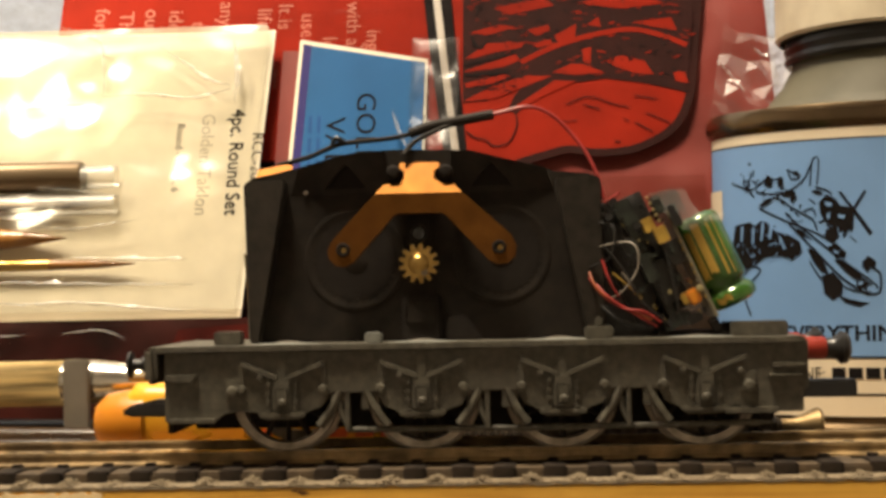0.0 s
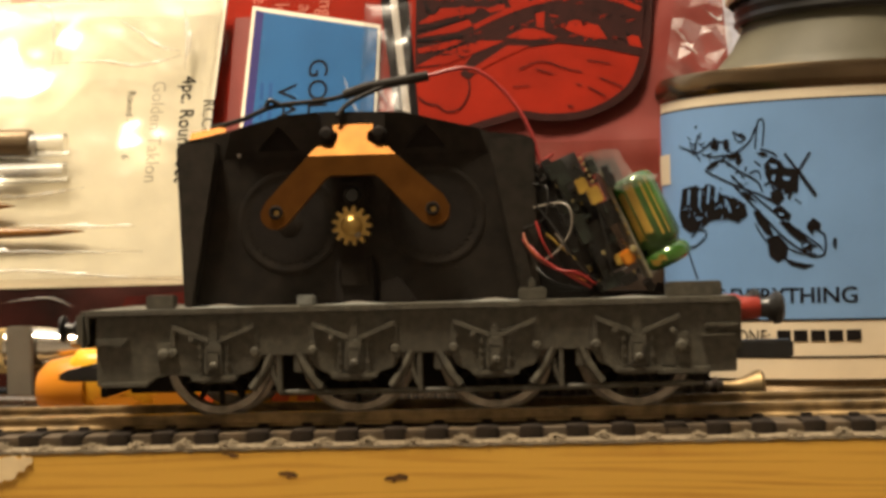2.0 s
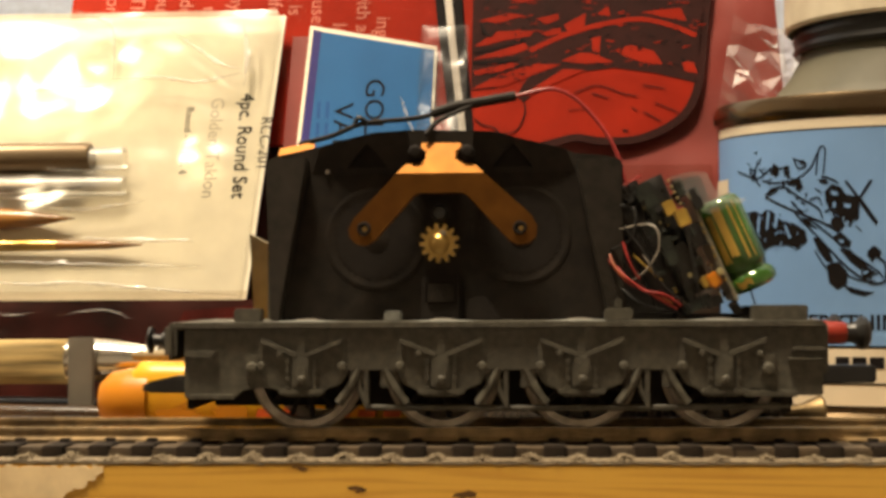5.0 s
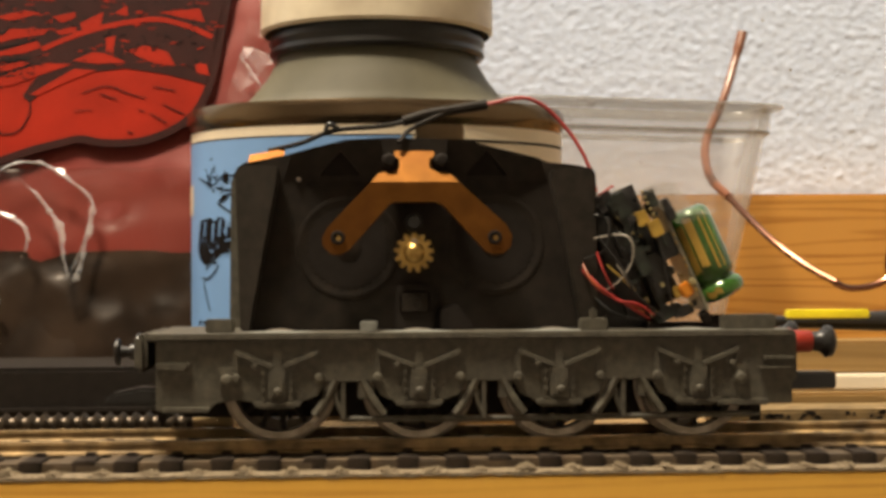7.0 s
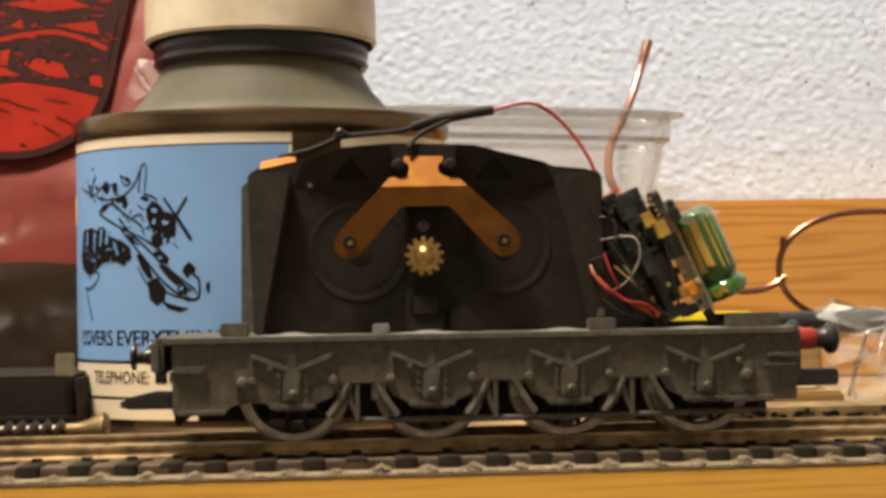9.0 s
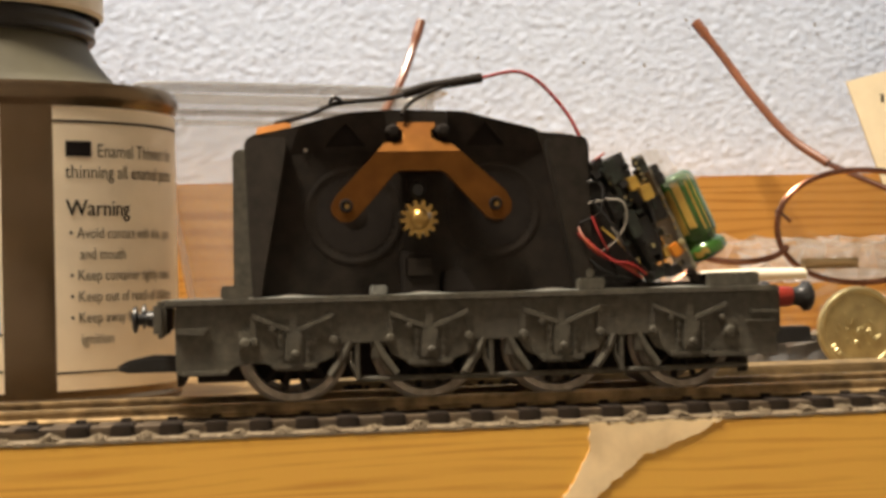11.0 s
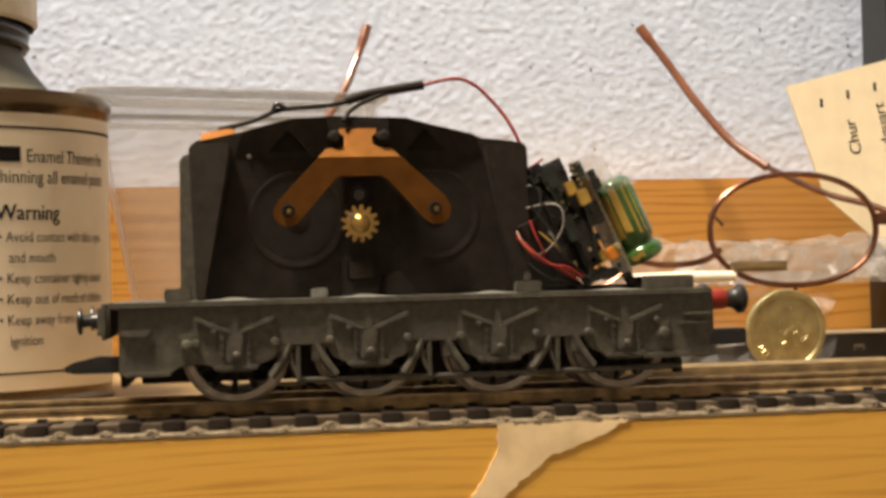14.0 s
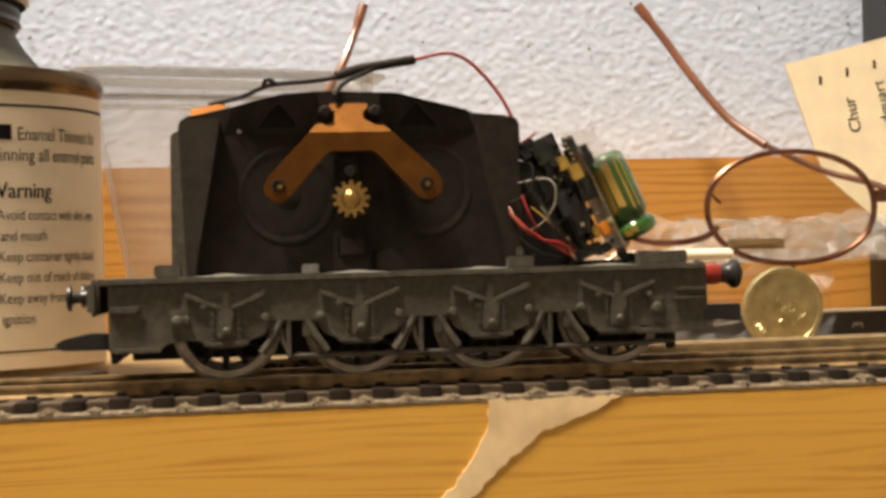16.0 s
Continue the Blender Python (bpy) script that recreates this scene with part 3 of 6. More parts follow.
def tender():
    t = thing("model_tender_chassis", mm(0, 0, 0), "grey model tender chassis with exposed black motor, on the rails", "model train")

    def side_frame(y0, y1):
        low, mid = 4.5, 8.7
        out = [(0.0, 15.2), (0.0, low), (8.0, low), (9.4, 5.6), (12.0, 6.0)]
        for i, x in enumerate(AXLES):
            out += [(x - 4.2, 5.8), (x - 2.8, 4.6), (x + 2.6, 4.6), (x + 4.0, 5.8)]
            if i < 3:
                out += [(x + 6.2, 6.6), (x + 7.4, mid), (AXLES[i + 1] - 7.2, mid), (AXLES[i + 1] - 6.0, 6.6)]
        out += [(91.0, 5.6), (92.5, 4.8), (99.0, 4.8), (99.0, 15.2)]
        return prism(out, y0, y1, 0.18)

    near = part("side_frame", side_frame(0.0, 1.4), FRAME_GREY, t, "grey moulded side frame with springs and axle boxes")
    part("side_frame", side_frame(26.0, 27.4), FRAME_GREY, t, "grey moulded side frame")
    # running plate with a thin lip along the near edge
    part("running_plate", box(-1.6, 99.4, -0.9, 28.2, 15.2, 16.3, 0.3), FRAME_GREY, t, "grey running plate")
    part("inner_frame", box(3, 96, 8.2, 9.4, 2.6, 15.2, 0.2), DEEP_BLACK, t)
    part("inner_frame", box(3, 96, 18.0, 19.2, 2.6, 15.2, 0.2), DEEP_BLACK, t)
    for i, x in enumerate(AXLES):
        # leaf spring hangers, like two arms that meet over the axle box
        for s in (-1, 1):
            bm = prism([(x + s * 6.4, 13.9), (x + s * 6.4, 13.0), (x + s * 0.7, 10.7), (x + s * 0.7, 11.5)], -0.9, 0.1, 0.12)
            part("spring_leaf", bm, FRAME_GREY, near)
            bm = box(x + s * 6.4 - 0.55, x + s * 6.4 + 0.55, -0.35, 0.1, 9.4, 14.2, 0.15)
            lathe([(0.0, -0.85), (0.55, -0.8), (0.72, -0.5), (0.75, 0.0)], 12, "y", (x + s * 6.4, 0, 9.4), bm)
            part("spring_hanger", bm, FRAME_GREY, near)
        bm = box(x - 1.5, x + 1.5, -0.9, 0.1, 6.0, 11.0, 0.3)
        box(x - 0.8, x + 0.8, -0.35, 0.1, 10.6, 14.6, 0.2, bm)
        lathe([(0.0, -1.5), (0.4, -1.45), (0.65, -1.2), (0.7, -0.9)], 12, "y", (x + 0.1, 0, 7.4), bm)
        lathe([(0.0, -1.0), (0.45, -0.9), (0.6, -0.4), (0.6, 0.1)], 10, "y", (x - 3.4, 0, 11.4), bm)
        box(x - 2.6, x - 1.6, -0.5, 0.1, 5.4, 11.2, 0.2, bm)
        box(x + 1.6, x + 2.6, -0.5, 0.1, 5.4, 11.2, 0.2, bm)
        box(x - 1.0, x + 1.0, -1.2, -0.8, 6.6, 9.6, 0.2, bm)
        for k in range(4):
            box(x - 2.5, x - 1.7, -0.75 - 0.1 * (k % 2), -0.4, 5.8 + 1.35 * k, 6.5 + 1.35 * k, 0.15, bm)
            box(x + 1.8, x + 2.5, -0.65 - 0.1 * (k % 2), -0.4, 5.9 + 1.3 * k, 6.5 + 1.3 * k, 0.15, bm)
        box(x - 3.6, x + 3.6, -0.8, 0.1, 5.0, 5.9, 0.2, bm)
        part("axle_box", bm, FRAME_GREY, near, "grey moulded axle box")
        if i < 3:
            m = (x + AXLES[i + 1]) / 2
            bm = box(m - 1.2, m - 0.4, 0.1, 1.3, 2.8, 9.0, 0.15)
            tube([(m - 2.0, 0.6, 9.0), (m - 3.2, 0.5, 6.4), (m - 5.2, 0.5, 3.6)], 0.75, 8, 4, bm)
            tube([(m + 2.2, 0.6, 9.0), (m + 3.4, 0.5, 6.4), (m + 5.4, 0.5, 3.6)], 0.75, 8, 4, bm)
            tube([(m - 0.6, 0.6, 3.0), (m - 1.8, 0.6, 5.6), (m - 1.9, 0.6, 7.4)], 0.45, 6, 4, bm)
            box(m + 1.4, m + 2.8, 0.2, 1.4, 6.0, 8.8, 0.2, bm)
            part("brake_hanger", bm, FRAME_GREY, t, "grey moulded brake hanger")
    # stay rod under the brakes
    part("stay_rod", tube([(28.5, 1.2, 2.9), (60, 1.2, 2.8), (94, 1.2, 3.1)], 0.5, 8, 3), FRAME_GREY, t, "long thin grey rod")
    part("rod_end", box(92.6, 94.2, 0.8, 2.0, 1.9, 4.6, 0.2), DEEP_BLACK, t)
    # steps and lamp brackets at both ends
    part("step", prism([(0.2, 11.9), (5.4, 11.9), (4.4, 10.6), (0.2, 10.9)], -0.9, 0.1, 0.15), FRAME_GREY, near)
    part("step", box(0.9, 8.2, -1.2, 0.1, 4.3, 5.1, 0.2), FRAME_GREY, near)
    part("step", box(94.2, 99.2, -1.0, 0.1, 11.6, 12.3, 0.2), FRAME_GREY, near)
    part("step", box(93.6, 98.8, -1.0, 0.1, 10.2, 10.6, 0.15), FRAME_GREY, near)
    part("step", box(86.8, 95.0, -0.9, 0.1, 4.6, 5.6, 0.2), FRAME_GREY, near)
    for x, z in ((10.9, 9.2), (90.6, 8.9)):
        bm = box(x - 1.2, x + 1.2, -0.6, 0.1, 8.0, 11.2, 0.2)
        lathe([(0.0, -1.5), (0.7, -1.35), (0.95, -0.9), (0.95, 0.0)], 14, "y", (x, 0, z), bm)
        part("lamp_bracket", bm, FRAME_GREY, near)
    part("rivet", lathe([(0.0, -1.1), (0.45, -1.0), (0.6, -0.5), (0.6, 0.1)], 10, "y", (89.4, 0, 11.2)), FRAME_GREY, near)
    # ends
    part("buffer_beam", box(-3.4, -1.4, 0.3, 27.0, 10.4, 16.2, 0.7), FRAME_GREY, t)
    part("buffer_beam", box(98.2, 99.9, 0.2, 27.0, 8.0, 16.0, 0.4), FRAME_GREY, t)
    part("end_plate", box(0.1, 1.2, 1.4, 26.0, 2.6, 15.2, 0.2), DEEP_BLACK, t)
    for y in (4.2, 23.2):
        bm = lathe([(0.0, -6.9), (1.5, -6.85), (2.1, -6.6), (2.15, -6.2), (1.0, -5.9), (0.8, -4.6), (1.25, -4.5), (1.35, -3.3)], 20, "x", (0, y, 13.4))
        part("buffer", bm, GLOSS_BLACK, t, "black round buffer")
        b = part("buffer", lathe([(0.0, 107.2), (1.9, 107.0), (2.5, 106.5), (2.6, 105.7), (1.9, 105.0), (1.6, 104.4), (1.5, 103.3), (1.1, 103.2)], 24, "x", (0, y, 14.2)), GLOSS_BLACK, t, "black round buffer head on a red shank")
        part("buffer_shank", lathe([(1.1, 103.4), (1.6, 103.35), (1.75, 103.1), (1.8, 100.4), (2.05, 100.2), (2.1, 99.7)], 24, "x", (0, y, 14.2)), RED_PAINT, b, "red painted shank")
    part("coupling_hook", prism([(1.0, 7.0), (-4.4, 7.2), (-8.6, 6.3), (-10.6, 5.2), (-9.2, 4.4), (1.0, 4.3)], 11.5, 15.5, 0.5), GLOSS_BLACK, t, "black pointed coupling bar")
    part("coupling_bar", box(98.5, 110.0, 11.5, 15.5, 5.9, 8.7, 0.3), GLOSS_BLACK, t, "square black coupling bar")
    # lugs on the running plate
    for x0, x1, y0, z1 in ((7.2, 11.6, 3.0, 18.4), (31.3, 34.0, 2.2, 17.9), (66.0, 70.4, 2.4, 18.2), (89.0, 97.6, 3.5, 18.6)):
        bm = box(x0, x1, y0, y0 + 3.0, 16.2, z1, 0.25)
        if x0 > 60 and x0 < 80:
            box(x0 + 1.6, x0 + 2.7, y0 + 0.4, y0 + 1.8, z1 - 0.1, z1 + 1.6, 0.3, bm)
        part("lug", bm, PALE_GREY if x0 == 31.3 else FRAME_GREY, t)

    # wheels that turn
    def wheel_mesh():
        bm = lathe([(8.2, -1.2), (8.35, -0.2), (8.3, 0.7), (9.0, 0.95), (9.0, 1.5), (8.4, 1.6), (7.0, 1.5), (6.9, 0.9), (6.9, -0.7), (7.1, -1.2), (8.2, -1.2)], 48, "y")
        return bm

    wheels = []
    for x in AXLES:
        for y, f in ((GAUGE_NEAR - 0.2, 1), (GAUGE_FAR + 0.2, -1)):
            w = thing("wheel", mm(x, y, WHEEL_R + RAIL_Z), "spoked wheel with a bright steel tyre", "")
            w.parent = t
            bm = wheel_mesh()
            if f < 0:
                bmesh.ops.scale(bm, vec=(1, -1, 1), verts=bm.verts)
            part("tyre", bm, STEEL, w, "worn steel tyre")
            hub = lathe([(0.0, -1.5), (1.6, -1.4), (2.0, -0.9), (2.0, 1.0), (0.0, 1.0)], 20, "y")
            for k in range(12):
                a = math.pi * k / 6
                tube([(1.6 * math.cos(a), 0.1, 1.6 * math.sin(a)), (7.1 * math.cos(a), 0.1, 7.1 * math.sin(a))], 0.5, 6, 0, hub)
            part("spokes", hub, DEEP_BLACK, w)
            wheels.append(w)
        part("axle", lathe([(0.0, 2.0), (1.0, 2.0), (1.0, 25.2), (0.0, 25.2)], 12, "y", (x, 0, WHEEL_R + RAIL_Z)), STEEL, t)
        bm = lathe([(5.6, -1.0), (5.6, 0.6), (0, 0.9)], 24, "z", (x, 9.5, 15.7))
        bmesh.ops.scale(bm, vec=(1, 0.5, 1), verts=bm.verts)
        part("wheel_clearance", bm, PALE_GREY, t, "pale domed hump over the wheel")

    # ---- motor block ----
    MY = 7.5
    outline = [(12.2, 16.2), (11.4, 42.4), (13.0, 43.4), (19.6, 44.6), (24.0, 45.8), (29.0, 47.0), (36.0, 47.4), (48.5, 47.0), (53.0, 45.8), (57.6, 44.7), (60.8, 43.9),
               (61.2, 43.4), (67.6, 42.8), (69.3, 41.6), (69.7, 18.2), (69.7, 16.2)]
    body = part("motor_housing", prism(outline, MY + 1.5, 25.5, 0.4), MOTOR_BLACK, t, "matt black moulded motor housing")
    for pts in ([(12.2, 16.2), (11.4, 42.2), (12.6, 42.8), (18.4, 42.6), (18.4, 40.5), (14.0, 17.4), (14.0, 16.2)],
                [(69.7, 16.2), (69.3, 41.4), (68.4, 42.4), (62.0, 42.0), (62.0, 40.4), (66.2, 19.0), (67.0, 16.2)]):
        cheek = prism(pts, MY - 1.6, MY + 1.8, 0.3)
        for v in cheek.verts:
            if v.co.y < MY:
                v.co.y += 0.28 * (max(0, 18.4 - v.co.x) if v.co.x < 30 else max(0, v.co.x - 64.5) * 0.5)
        # besides the slant, the lighter colour stands in for light on the cheek
        part("cheek", cheek, LIT_BLACK, body, "black tapered side cheek, coloured lighter as if lit")
    # upper bridge plate with two triangular holes
    for cx, pts in ((28.2, [(19.0, 40.2), (20.4, 44.4), (24.0, 45.6), (29.0, 46.7), (34.6, 47.2), (35.4, 40.2)]), (51.8, [(45.0, 40.2), (45.4, 47.0), (48.5, 46.8), (53.0, 45.6), (60.4, 43.8), (61.8, 40.2)])):
        hole = [(cx - 3.5, 41.1), (cx + 3.3, 41.1), (cx + 1.6, 43.2), (cx, 45.0), (cx - 1.8, 43.2)]
        plate = bmesh.new()
        slit = [(cx - 3.5, 40.2), (cx - 3.5, 41.1), (cx - 1.8, 43.2), (cx, 45.0), (cx + 1.6, 43.2), (cx + 3.3, 41.1), (cx - 3.48, 41.08), (cx - 3.48, 40.2)]
        prism([pts[0]] + slit[0:6] + slit[6:] + pts[:0:-1], MY + 0.5, MY + 1.6, 0, plate)
        for v in plate.verts:
            if v.co.z < 40.3:
                v.co.y = max(v.co.y, MY + 1.46)
        part("bridge_plate", plate, MOTOR_BLACK, body, "black bridge plate with a triangular hole")
        part("hole_bottom", prism(hole, MY + 1.44, MY + 1.55), DEEP_BLACK, body)
    part("back_frame", prism([(9.0, 16.2), (9.3, 41.6), (10.4, 42.2), (40, 42.2), (40, 16.2)], 22.5, 27.0, 0.3), FRAME_GREY, t, "grey upright at the end of the motor")
    for x in (36.0, 44.4):
        part("clip", lathe([(0.0, MY - 1.6), (0.8, MY - 1.5), (1.15, MY - 1.1), (1.3, MY + 1.6)], 8, "y", (x, 0, 43.5)), DEEP_BLACK, body)
    # round gear housings
    for x, z, r in ((29.4, 29.6, 8.4), (53.0, 30.2, 8.2)):
        bm = lathe([(r, MY + 1.6), (r - 0.1, MY + 1.42), (r - 0.5, MY + 1.34), (r - 0.9, MY + 1.4), (r - 1.1, MY + 1.45), (2.4, MY + 1.45), (2.0, MY + 1.3), (0, MY + 1.25)], 56, "y", (x, 0, z))
        part("gear_cover", bm, MOTOR_BLACK, body, "round black gear cover")
        cog = bmesh.new()
        n = 34
        ring = []
        for k in range(2 * n):
            a = math.pi * k / n
            rr = r - 1.5 if k % 2 else r - 2.2
            ring.append((x + rr * math.cos(a), z + rr * math.sin(a)))
        prism(ring, MY + 1.4, MY + 1.6, 0, cog)
        part("gear_wheel", cog, DEEP_BLACK, body, "fine-toothed black gear")
    part("pillar", box(36.9, 43.2, MY - 0.6, MY + 1.8, 16.2, 23.6, 0.4), DEEP_BLACK, body)
    part("pillar_plate", box(37.6, 42.4, MY - 1.0, MY - 0.4, 19.0, 22.6, 0.3), MOTOR_BLACK, body)
    part("worm_housing", box(37.4, 42.6, MY - 0.2, MY + 1.8, 31.2, 36.6, 0.8), DEEP_BLACK, body)
    part("worm_cap", lathe([(0, MY - 1.2), (1.0, MY - 1.1), (1.4, MY - 0.4), (1.5, MY + 0.4)], 18, "y", (39.9, 0, 33.6)), GLOSS_BLACK, body)
    part("foot", prism([(44, 16.2), (44, 19.8), (47, 20.4), (50, 16.2)], MY - 0.4, MY + 1.8, 0.3), DEEP_BLACK, body)
    for x, z in ((21.5, 40.6),):
        part("screw_head", lathe([(0, MY + 0.9), (0.3, MY + 0.9), (0.42, MY + 1.6)], 10, "y", (x, 0, z)), STEEL, body)
    strip = prism([(13.4, 43.3), (13.6, 44.6), (19.2, 45.7), (19.2, 44.5)], MY + 1.2, MY + 1.5)
    for v in strip.verts:
        v.co.y += 0.75 * (v.co.z - 43.3)
    part("copper_strip", strip, COPPER, body, "bright slanting strip of copper")

    # ---- copper bracket ----
    bx, by0, by1 = 40.2, MY - 2.0, MY - 1.1
    arm = [(33.0, 39.9), (47.2, 39.9), (54.6, 33.2), (55.6, 31.4), (55.4, 29.6), (54.2, 28.5), (52.6, 28.3), (51.2, 28.9), (44.4, 36.3), (43.6, 36.7), (36.8, 36.7), (36.0, 36.3),
           (29.6, 29.1), (28.2, 28.3), (26.6, 28.5), (25.4, 29.8), (25.3, 31.2), (26.2, 32.8)]
    bracket = part("spring_bracket", prism(arm, by0, by1, 0.12), COPPER, t, "dull copper brush-spring bracket")
    # shoulder bent back towards the motor, so that it catches the light from above
    fold = prism([(36.8, 45.4), (43.4, 45.3), (43.3, 44.2), (42.5, 43.6), (42.5, 42.3), (43.5, 41.7), (45.6, 41.5), (47.2, 39.85), (33.0, 39.85), (34.4, 41.5), (36.6, 41.7), (37.7, 42.3), (37.7, 43.6), (36.9, 44.2)], by0, by1, 0.12)
    for v in fold.verts:
        v.co.y += (v.co.z - 39.85) * 0.66
    part("bracket_fold", fold, COPPER, bracket, "bent-back copper shoulder")
    for x in (27.8, 52.8):
        part("pivot", lathe([(0.0, by0 - 0.15), (0.55, by0 - 0.15), (0.75, by0 - 0.4), (1.05, by0 - 0.35), (1.15, by0 + 0.05)], 20, "y", (x, 0, 31.1)), DEEP_BLACK, bracket, "dark rivet hole")
        part("pivot_pin", lathe([(0.0, by0 - 0.35), (0.4, by0 - 0.3), (0.5, by0)], 12, "y", (x + 0.15, 0, 31.0)), BRASS, bracket)

    # ---- brass pinion that turns ----
    pin = thing("pinion", mm(39.9, MY - 1.6, 28.7), "bright brass pinion", "")
    pin.parent = t
    ring = []
    for k in range(13):
        a = 2 * math.pi * k / 13
        for da, r in ((-0.16, 2.35), (-0.09, 3.2), (0.09, 3.2), (0.16, 2.35)):
            ring.append((r * math.cos(a + da), r * math.sin(a + da)))
    part("toothed_rim", prism(ring, -0.5, 1.6, 0.08), BRASS, pin)
    part("pinion_boss", lathe([(0.0, -1.7), (0.6, -1.7), (1.2, -1.4), (1.6, -0.7), (1.8, -0.4)], 24, "y"), BRASS, pin, "domed brass boss")
    part("set_screw", lathe([(0.0, -1.0), (0.5, -0.95), (0.6, -0.4)], 10, "y", (0.9, 0, -1.4)), STEEL, pin)

    # ---- decoder bundle ----
    deco = thing("circuit_bundle", mm(79.6, 9.5, 28.0), "small decoder bundle in clear sleeve with coloured wires", "")
    deco.parent = t
    part("circuit_board", box(-1.6, -0.3, -4.0, 5.5, -10.6, 10.6, 0.2), CIRCUIT, deco, "dark circuit board", at=mm(-2.6, 0, 0.6, 0, -24, 0))
    part("glue_edge", box(-0.3, 0.3, -4.4, 5.7, -9.6, 9.2, 0.2), FLUX, deco, "pale edge of the clear sleeve", at=mm(3.4, -0.6, 0.0, 0, -24, 0))
    barrel = lathe([(0, 7.4), (2.6, 7.3), (3.4, 6.8), (3.75, 6.0), (3.8, -3.6), (3.6, -4.3), (3.2, -4.8), (3.25, -5.3), (3.9, -5.8), (4.2, -6.6), (4.1, -7.6), (3.2, -8.2), (0, -8.3)], 40)
    for v in barrel.verts:
        v.co += Vector((0.12, 0.12, 0.05)) * noise.noise(v.co * 0.6)
    green = part("capacitor", barrel, GREEN_CASE, deco, "glossy green capacitor in a shrink sleeve", at=mm(7.3, -0.6, 0.8, 0, -24, 0))
    # gold streaks painted on the barrel for its warm reflections
    glints = bmesh.new()
    for k, (a0, a1, z0, z1) in enumerate(((-140, -122, -3.0, 5.2), (-116, -96, -2.4, 6.0), (-80, -74, -3.2, 5.8), (-62, -59, -3.4, 6.2), (-130, -96, -7.2, -6.2))):
        rr = 3.86 if k < 4 else 4.26
        n, prev = 8, None
        for i in range(n + 1):
            a = radians(a0 + (a1 - a0) * i / n)
            e = 0.5 * noise.noise(Vector((i * 0.8, k * 3.1, 0.5)))
            pair = [glints.verts.new((rr * math.cos(a), rr * math.sin(a), z)) for z in (z0 + e, z1 + e)]
            if prev:
                glints.faces.new((prev[0], pair[0], pair[1], prev[1]))
            prev = pair
    part("gold_print", glints, GOLD_PARTS_AND_GLINTS, green, "gold streaks painted as reflections on the sleeve")
    # greyish film drawn over the top of the boards and down to the capacitor
    veil = bmesh.new()
    grid = [[(-3.2, 10.9), (0.0, 11.6), (2.6, 11.6), (3.6, 9.6), (5.0, 7.6), (8.8, 7.4)], [(-2.2, 9.6), (-0.2, 9.4), (1.6, 9.0), (2.6, 8.0), (4.2, 6.6), (8.2, 6.6)], [(-0.8, 8.0), (0.3, 7.0), (1.2, 6.0), (2.2, 5.2), (3.4, 5.0), (4.6, 5.4)]]
    rows = [[veil.verts.new((x, -4.9 + 0.7 * noise.noise(Vector((x * 0.7, z * 0.7, 2))), z)) for x, z in row] for row in grid]
    for p, q in zip(rows, rows[1:]):
        for k in range(5):
            veil.faces.new((p[k], p[k + 1], q[k + 1], q[k]))
    part("sleeve_veil", veil, DULL_FILM, deco, "dull greyish film of the sleeve")
    part("film_chip", box(-0.8, 0.8, 0, 0.8, -1.1, 1.1, 0.2), GLOSS_BLACK, deco, at=mm(1.1, -6.0, 6.7, 0, -24, 0))
    part("gold_chip", box(-1.05, 1.05, 0, 1.4, -1.35, 1.35, 0.2), GOLD_PARTS_AND_GLINTS, deco, "small gold component", at=mm(-1.3, -6.4, 4.4, 0, -24, 0))
    part("amber_chip", box(-1.0, 1.0, 0, 1.4, -1.2, 1.2, 0.3), TUBE_ORANGE, deco, "small amber component", at=mm(3.6, -6.2, -5.4, 0, -30, 0))
    part("solder_blob", lathe([(0, -0.6), (0.5, -0.5), (0.7, 0.2)], 10, "y"), SILVER, deco, at=mm(4.4, -6.3, -4.2))
    part("foot_pad", box(-2.2, 2.4, -2.6, 2.0, -0.8, 0.8, 0.4), DEEP_BLACK, deco, at=mm(10.6, 0, -10.4))
    rnd = random.Random(11)
    comp = [(-6.6, -4.2, 8.0, 2.6, 1.4, 4.2, CIRCUIT), (-3.2, -5.0, 6.0, 1.9, 0.8, 2.4, GOLD_PARTS_AND_GLINTS), (-1.6, -4.9, 9.2, 1.5, 1.0, 3.0, CIRCUIT), (0.6, -4.9, 8.2, 1.6, 0.9, 2.0, GLOSS_BLACK),
            (2.6, -5.0, -5.6, 1.8, 1.0, 1.8, GOLD_PARTS_AND_GLINTS), (-0.8, -4.4, -3.0, 3.0, 1.0, 7.0, GLOSS_BLACK), (1.0, -4.3, 1.6, 2.6, 1.2, 4.0, GLOSS_BLACK), (-3.2, -4.6, -0.8, 2.2, 1.0, 4.8, CIRCUIT),
            (-5.6, -3.6, 2.2, 3.0, 1.6, 4.4, GLOSS_BLACK), (3.8, -4.6, -8.8, 2.6, 1.2, 1.6, GLOSS_BLACK), (1.2, -4.2, -9.2, 4.6, 1.0, 1.8, CIRCUIT), (-8.4, -3.0, 9.2, 1.6, 1.6, 2.6, GLOSS_BLACK)]
    for x, y, z, w, d, h, m in comp:
        part("component", box(-w / 2, w / 2, 0, d + 2, -h / 2, h / 2, 0.2), m, deco, at=mm(x, y, z, 0, -24, 0))
    for k in range(46):
        u, v = rnd.uniform(-7.5, 1.6), rnd.uniform(-10, 9.5)
        x = u - 0.44 * v + 1.2
        w, h = rnd.uniform(0.4, 1.5), rnd.uniform(0.4, 1.9)
